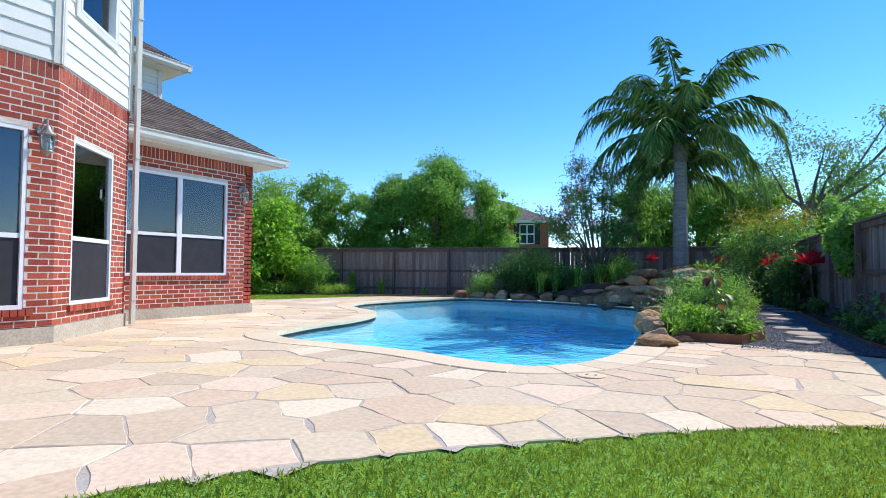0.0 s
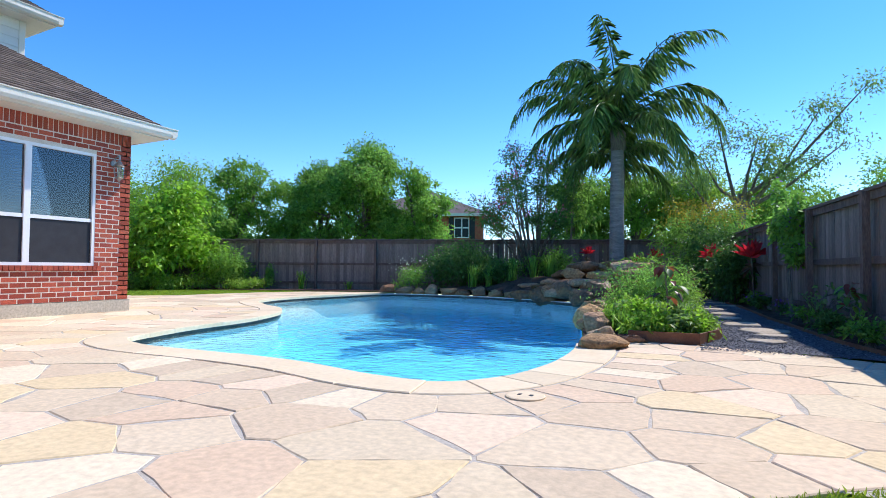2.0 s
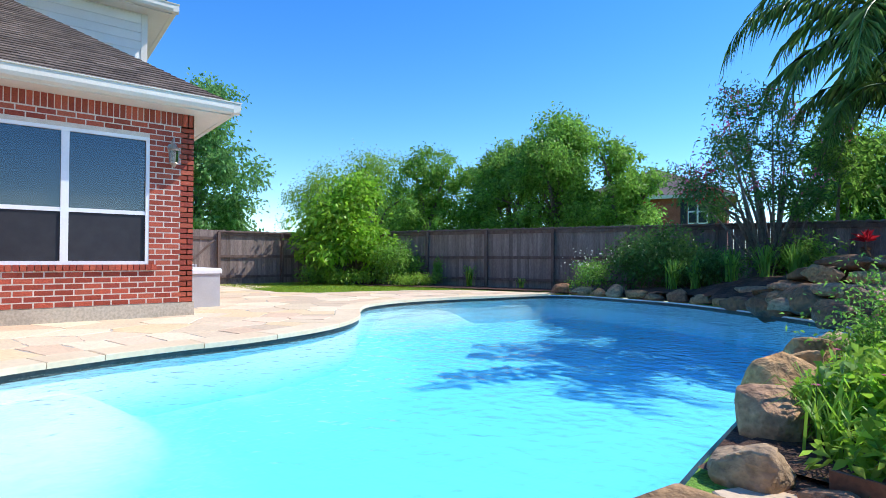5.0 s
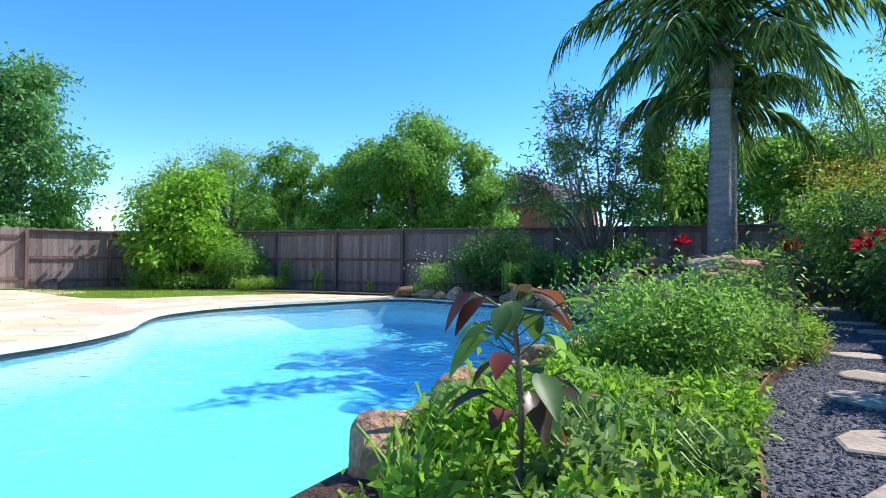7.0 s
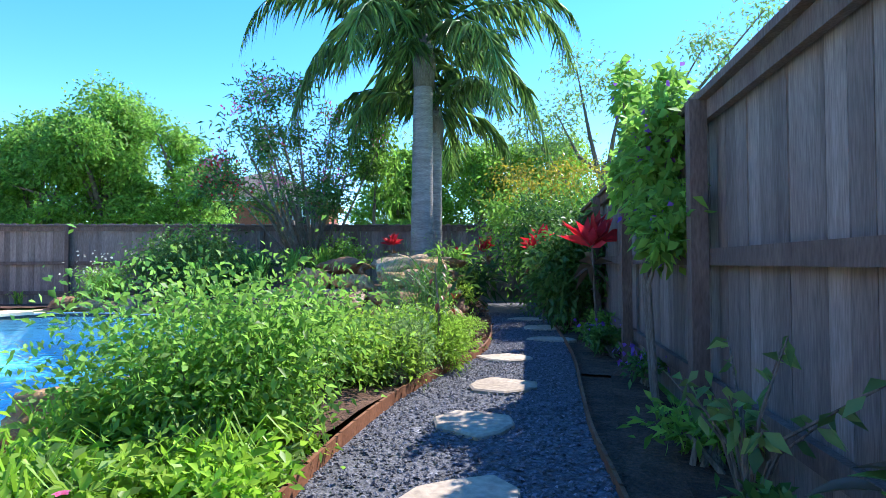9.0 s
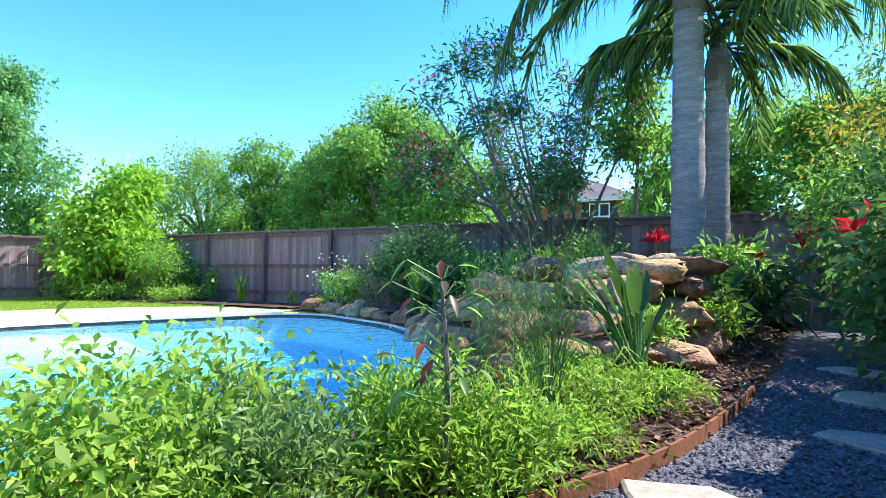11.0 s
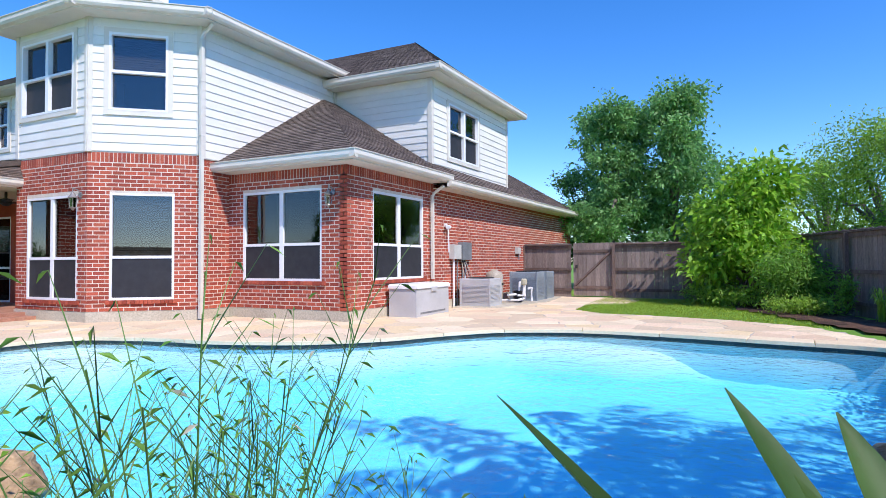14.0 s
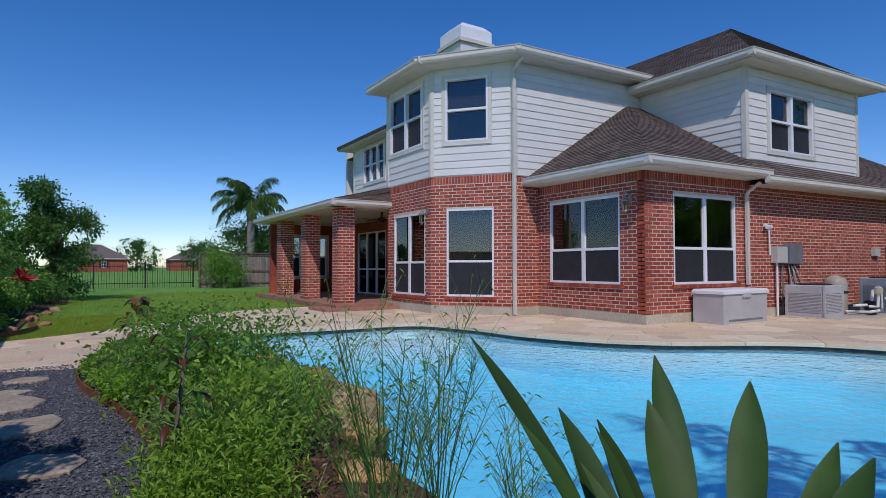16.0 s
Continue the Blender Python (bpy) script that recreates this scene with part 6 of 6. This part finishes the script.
def paddle(x, y, leafs, seed, base=.05):
    """Bird of paradise: stalks with long folded blades. leafs: (angle, reach, height, length)."""
    P = thing("bird_of_paradise", "bird-of-paradise plant with long paddle leaves", "plant")
    g = rng_of(seed)
    for a, reach, h, L in leafs:
        c, s = math.cos(a), math.sin(a)
        st = Vector((x + c * reach * .45, y + s * reach * .45, base + h * .62))
        Mesh().tube([(x + g.normal() * .03, y + g.normal() * .03, base - .04), st.lerp(Vector((x, y, base)), .5) + Vector((0, 0, h * .06)), st], [.013, .011, .008], 6).make("stalk", STEM, P)
        m, nn = Mesh(), 9
        sd = Vector((-s, c, 0))
        v = []
        for i in range(nn + 1):
            t = i / nn
            q = st + Vector((c * (reach * .55) * t, s * (reach * .55) * t, h * .38 * t - .05 * L * t * t))
            w = L * .062 * math.sin(math.pi * min(1, t ** .8 * .94 + .05)) ** .9 * (1 + .05 * math.sin(9 * t + seed))
            v += [q + sd * w + Vector((0, 0, w * .55)), q, q - sd * w + Vector((0, 0, w * .55))]
        m.add(v, [(3 * i + k, 3 * i + 1 + k, 3 * i + 4 + k, 3 * i + 3 + k) for i in range(nn) for k in (0, 1)])
        m.make("leaf_blade", LEAF_BIG, P, smooth=True)


paddle(-1.78, 15.02, ((4.90, 0.64, 1.05, .5), (3.6, .5, .95, .7), (4.2, .36, .92, .7), (4.75, .30, .90, .6), (5.2, .24, .92, .6), (3.1, .5, .82, .7), (2.5, .45, .9, .7), (1.9, .4, .9, .7), (4.5, .5, .75, .6), (3.9, .55, .45, .6), (1.2, .3, .7, .6), (5.6, .25, .6, .5), (4.05, .5, 1.0, .62), (4.45, .62, .84, .6), (3.3, .62, .8, .62), (5.1, .42, .9, .55)), 190)
shrub("shrub", "glossy dark leafed plant at the palm's foot", -2.2, 17.6, .6, 1.0, 500, .26, LEAF_BIG, 192, base=.1, width=.26, blobs=5)
shrub("shrub", "glossy leafed plant at the palm's foot", -2.6, 18.9, .6, 1.0, 600, .22, LEAF_TREE, 193, base=.3, width=.26, blobs=5)
for i, (x, y) in enumerate(((-2.35, 14.75), (-1.9, 14.7), (-2.05, 14.3))):
    blades("grass_clump", "fine yellow-green grass clump by the rocks", x, y, 60, .38, .36, LEAF_LIME, 200 + i, base=.04, width=.006, group="fine grass clumps")

for i, (x, y, r_, h) in enumerate(((-1.7, 14.25, .42, .36), (-1.35, 13.65, .28, .2), (-2.1, 14.5, .36, .34), (-1.55, 14.7, .3, .26))):
    shrub("shrub", "low lime-green feathery plant in the bed", x, y, r_, h, 2200, .05, LEAF_LIME, 260 + i, base=.03, width=.22, blobs=7, shell=.1, upright=.5)
gg = rng_of(460)
for i, (x, y) in enumerate(((-1.3, 12.2), (-1.35, 12.5), (-1.27, 12.75), (-1.5, 12.35), (-1.55, 12.7), (-1.4, 12.95), (-1.65, 12.2), (-1.25, 13.1), (-1.3, 12.0), (-1.5, 12.0))):
    shrub("shrub", "low lime-green feathery plant in the bed", x, y, gg.uniform(.24, .3), gg.uniform(.42, .56), 1900, .055, LEAF_LIME if i % 3 else LEAF_GREY, 470 + i, base=.03, width=.22, blobs=7, shell=.1, upright=.6)
for i, (x, y, h) in enumerate(((-2.3, 16.1, .45), (-2.15, 16.9, .6))):
    shrub("shrub", "loose green plant growing over the rocks", x, y, .36, h, 1500, .09, (LEAF_TREE, LEAF_LIME)[i % 2], 490 + i, base=.08, width=.22, blobs=7, shell=.05, upright=.7)
n_ = 6000
lp = np.stack([gg.uniform(-2.7, -1.0, n_), gg.uniform(12.2, 18.5, n_)], 1)
lp = lp[[inside(q, bedpoly) for q in lp]]
lz = np.array([bedz(*q) + .012 for q in lp])
tagged(leaves("leaf_litter", LITTER, np.concatenate([lp, lz[:, None]], 1), gg.normal(size=(len(lp), 3)) * np.array([1, 1, .25]), gg.uniform(.03, .08, len(lp)), None, "", .45, .0), "reddish dry leaf litter on the mulch", "leaf litter", kind="stuff")
# thin twiggy shrubs and low plants in the fence's shade
for i, (x, y, h) in enumerate(((.98, 6.9, 1.55), (1.05, 6.3, 1.2), (.62, 10.4, .7))):
    S = thing("twiggy_shrub", "thin twiggy shrub with yellowing leaves at fence", "shrub")
    g = rng_of(280 + i)
    tp = []
    for k in range(12):
        e = Vector((x + g.normal() * .16, y + g.normal() * .28, h * g.uniform(.6, 1.05)))
        md = Vector((x + (e.x - x) * .3, y + (e.y - y) * .3, e.z * .55))
        Mesh().tube([(x, y, 0), md, e], [.010, .007, .003], 5, False).make("twig", BARK, S)
        tp += [tuple(md.lerp(e, q)) for q in g.uniform(.4, 1.05, 6)]
    leaves("leafage", LEAF_YELLOW if i == 0 else LEAF_GREY, tp, g.normal(size=(len(tp), 3)), .09, S, "", .5)
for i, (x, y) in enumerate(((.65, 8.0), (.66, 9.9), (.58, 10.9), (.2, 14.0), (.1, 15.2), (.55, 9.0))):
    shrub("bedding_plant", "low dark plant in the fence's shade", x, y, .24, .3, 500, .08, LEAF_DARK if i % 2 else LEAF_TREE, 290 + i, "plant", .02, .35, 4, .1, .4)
pf = rng_of(299)
for i, (x, y) in enumerate(((.46, 12.7), (.1, 14.3))):
    P_ = shrub("flower_plant", "low plant with purple flowers", x, y, .2, .25, 300, .06, LEAF_DARK, 310 + i, "plant", .02, .4, 4, .1, .3)
    leaves("blossom", PURPLE, np.stack([pf.normal(x, .12, 50), pf.normal(y, .15, 50), pf.uniform(.15, .32, 50)], 1), pf.normal(size=(50, 3)), .05, P_, "purple flowers", .8)
for i, (x, y, z) in enumerate(((-1.75, 8.3, .40), (-1.45, 8.75, .38), (-1.95, 8.0, .36), (-1.3, 9.3, .33), (-2.1, 8.9, .42), (-1.6, 7.75, .34))):
    F_ = thing("periwinkle", "pink periwinkle flower on a thin stem", "flower", "pink flowers")
    Mesh().tube([(x, y, .03), (x, y, z)], .003, 4).make("stem", STEM, F_)
    for k in range(5):
        a = k * 1.2566
        leaf(PINK, (x, y, z), (math.cos(a), math.sin(a), .25), .024, F_, .8, "", .1).name = "petal"

# plants beside the front lawn and beyond
for i, (x, y, r_, h, mt) in enumerate(((1.2, -1.5, .9, 1.0, LEAF_TREE), (.9, -4.5, .9, 1.1, LEAF_TREE), (.5, -7.5, 1.0, 1.0, LEAF_DARK), (1.6, -6.0, 1.2, 2.3, LEAF_DARK), (.6, -10.5, 1.3, 1.2, LEAF_TREE), (1.0, 2.2, .5, .35, LEAF_BRIGHT), (1.1, .8, .6, .4, LEAF_BRIGHT))):
    shrub("shrub", "leafy green shrub in the lawn bed", x, y, r_, h, 3500, .11, mt, 210 + i)
cordyline(.6, -3.0, .9, 230)
far_tree(2.6, -2.5, 3.6, 1.5, 1.2, LEAF_DARK, 7000, 231, .16, "dark leafy tree beside the fence")
far_tree(0.1, -9.5, 4.1, 1.6, .4, LEAF_DARK, 8000, 235, .16, "dark leafy tree in the lawn bed")
far_tree(2.2, -9.0, 3.8, 1.7, 1.0, LEAF_TREE, 7000, 232, .16, "leafy tree beside the lawn")
shrub("shrub", "feathery bamboo-like shrub before the fence", -7.6, -18.8, 1.2, 2.6, 3500, .2, LEAF_TREE, 233, width=.2)
far_tree(-11, -26, 4.2, 2.8, 1.0, LEAF_DARK, 7000, 234, .2)
for i in range(9):
    far_tree(-40 + i * 14, -135 - (i % 3) * 8, 7.5, 5.5, 1.0, LEAF_DARK, 2600, 240 + i, .6, "far green tree on the horizon")
for i, (x, y) in enumerate(((0.3, 1.9), (-0.2, 0.9), (0.1, -.6), (-.1, -2.2), (-.2, -4))):
    rock(100 + i, x + .1, y, .03, .16, .2, .1, None, 20 * i, .55, "small brown border rock")

# mown grass blades
def turf(name, poly, n, h, seed, dense=None):
    g = rng_of(seed)
    xs, ys = [p[0] for p in poly], [p[1] for p in poly]
    p = np.stack([g.uniform(min(xs), max(xs), n * 2), g.uniform(min(ys), max(ys), n * 2)], 1)
    k = np.array([inside(q, poly) and not inside(q, DECK) for q in p])
    p = p[k][:n]
    pos = np.concatenate([p, np.full((len(p), 1), -.016)], 1)
    way = g.normal(size=(len(p), 3)) * .55 + np.array([0, 0, 1.0])
    way[:, 2] = np.abs(way[:, 2])
    o = leaves(name, BLADE, pos, way, h * g.uniform(.6, 1.2, len(p)), None, "", .14, .15)
    tagged(o, "short mown green grass blades", "grass", kind="stuff")


turf("grass", [(-4.2, -1.2), (.35, -1.2), (.1, 1.6), (.4, 3.0), (1.4, 4.2), (-.4, 3.4), (-3, .5)], 60000, .05, 300)
turf("grass", [(-9, -14), (.3, -14), (.1, -1.2), (-9, -1.2)], 50000, .055, 301)
turf("grass", [(-20.8, 11.3), (-14.4, 11.3), (-13.2, 16.6), (-20.8, 15.2)], 26000, .06, 302)

# ---- patio stones ----
def clip(poly, px, py, nx, ny):
    """The part of a convex polygon on the near side of the line through (px, py) with normal (nx, ny)."""
    out = []
    for i in range(len(poly)):
        a, b = poly[i - 1], poly[i]
        da, db = (a[0] - px) * nx + (a[1] - py) * ny, (b[0] - px) * nx + (b[1] - py) * ny
        if da <= 0:
            out.append(a)
        if da * db < 0:
            t = da / (da - db)
            out.append((a[0] + (b[0] - a[0]) * t, a[1] + (b[1] - a[1]) * t))
    return out


def stones():
    g = rng_of(11)
    seeds, keep = [], []
    for loop, closed, sp in ((offset_loop(POOL, 0.405), True, 3), (DECK, False, 1)):
        if closed:
            inn, out = offset_loop(POOL, 0.405 - 0.3), offset_loop(POOL, 0.405 + 0.3)
            for i in range(0, len(POOL), 2):
                seeds += [inn[i], out[i]]; keep += [False, True]
        else:
            for i in range(len(loop)):
                p, q = Vector(loop[i - 1]), Vector(loop[i])
                L = (q - p).length
                if L > 3 and p.x < -7:
                    continue
                o = Vector(((q - p).y, -(q - p).x)).normalized() * 0.16
                for k in range(max(1, round(L / 0.45))):
                    c = p.lerp(q, (k + .5) / max(1, round(L / 0.45)))
                    for s in (1, -1):
                        seeds.append((c.x + o.x * s, c.y + o.y * s)); keep.append(inside((c.x + o.x * s, c.y + o.y * s), DECK))
    border = list(seeds)
    ring = offset_loop(POOL, 0.55)
    tries = 0
    while tries < 12000:
        tries += 1
        p = (g.uniform(-21, 1.5), g.uniform(-1.5, 17.4))
        if not inside(p, DECK) or inside(p, ring):
            continue
        d = (.46 if p[1] < 9 and p[0] > -9 else .6) * g.uniform(.75, 1.35)
        if all((p[0] - q[0]) ** 2 + (p[1] - q[1]) ** 2 > d * d for q in seeds[len(border):]) and all((p[0] - q[0]) ** 2 + (p[1] - q[1]) ** 2 > .14 for q in border):
            seeds.append(p); keep.append(True)
    S = np.array(seeds)
    poolring = offset_loop(POOL, 0.2)
    made = []
    for i, (p, k) in enumerate(zip(seeds, keep)):
        if not k or inside(p, poolring) or not inside(p, DECK):
            continue
        d2 = ((S - p) ** 2).sum(1)
        poly = [(p[0] - 1.2, p[1] - 1.2), (p[0] + 1.2, p[1] - 1.2), (p[0] + 1.2, p[1] + 1.2), (p[0] - 1.2, p[1] + 1.2)]
        for j in np.argsort(d2)[1:28]:
            q = seeds[j]
            dx, dy = q[0] - p[0], q[1] - p[1]
            L = math.hypot(dx, dy)
            if L < 1e-3:
                continue
            gap = .007
            poly = clip(poly, (p[0] + q[0]) / 2 - dx / L * gap, (p[1] + q[1]) / 2 - dy / L * gap, dx / L, dy / L)
            if len(poly) < 3:
                break
        if len(poly) < 3:
            continue
        made.append((p, poly))
    made.sort(key=lambda a: (a[0][0] + 1.2) ** 2 + (a[0][1] - 3.0) ** 2)
    rest = Mesh()
    for c, (p, poly) in enumerate(made):
        fine = []
        for i in range(len(poly)):
            a, b = Vector(poly[i - 1]), Vector(poly[i])
            L = (b - a).length
            if L < .03:
                continue
            nrm = Vector(((b - a).y, -(b - a).x)).normalized()
            fine.append(tuple(a))
            k = int(L / .13)
            for j in range(1, k):
                q = a.lerp(b, j / k)
                w = noise.noise((q.x * 3.1, q.y * 3.1, 5)) * .035 + noise.noise((q.x * 9, q.y * 9, 2)) * .010
                q = q + nrm * w
                fine.append(tuple(q))
        if len(fine) < 3:
            continue
        z = .004 + g.uniform(-.003, .004)
        if c < 300:
            m = Mesh().prism([(a - p[0], b - p[1]) for a, b in fine], -.03, 0.0, .008)
            o = m.make("flagstone", FLAG, pavement)
            o.location = (p[0], p[1], z)
        else:
            rest.prism(fine, -.03, z, .008)
    if rest.v:
        o = rest.make("flagstone_field", FLAG, pavement)
        o["kind"] = "stuff"


stones()


def coping():
    g = rng_of(12)
    inn, out = offset_loop(POOL, -0.03), offset_loop(POOL, 0.395)
    n = len(POOL)
    i = 0
    while i < n:
        k = min(int(g.integers(3, 6)), n - i)
        if POOL[i][1] > 6.6 and (POOL[i][0] > -4.2 or POOL[i][1] > 15.3) and POOL[i][0] > -10.4:
            i += k
            continue
        a, b = [inn[(i + j) % n] for j in range(k + 1)], [out[(i + j) % n] for j in range(k + 1)]
        cut = lambda r: [tuple(Vector(r[0]).lerp(Vector(r[1]), .02))] + r[1:-1] + [tuple(Vector(r[-1]).lerp(Vector(r[-2]), .02))]
        poly = cut(a) + cut(b)[::-1]
        c = (sum(p[0] for p in poly) / len(poly), sum(p[1] for p in poly) / len(poly))
        o = Mesh().prism([(x - c[0], y - c[1]) for x, y in poly], -.06, 0.0, .010).make("coping_stone", COPING, pavement)
        o.location = (c[0], c[1], .010 + g.uniform(-.003, .003))
        i += k


coping()
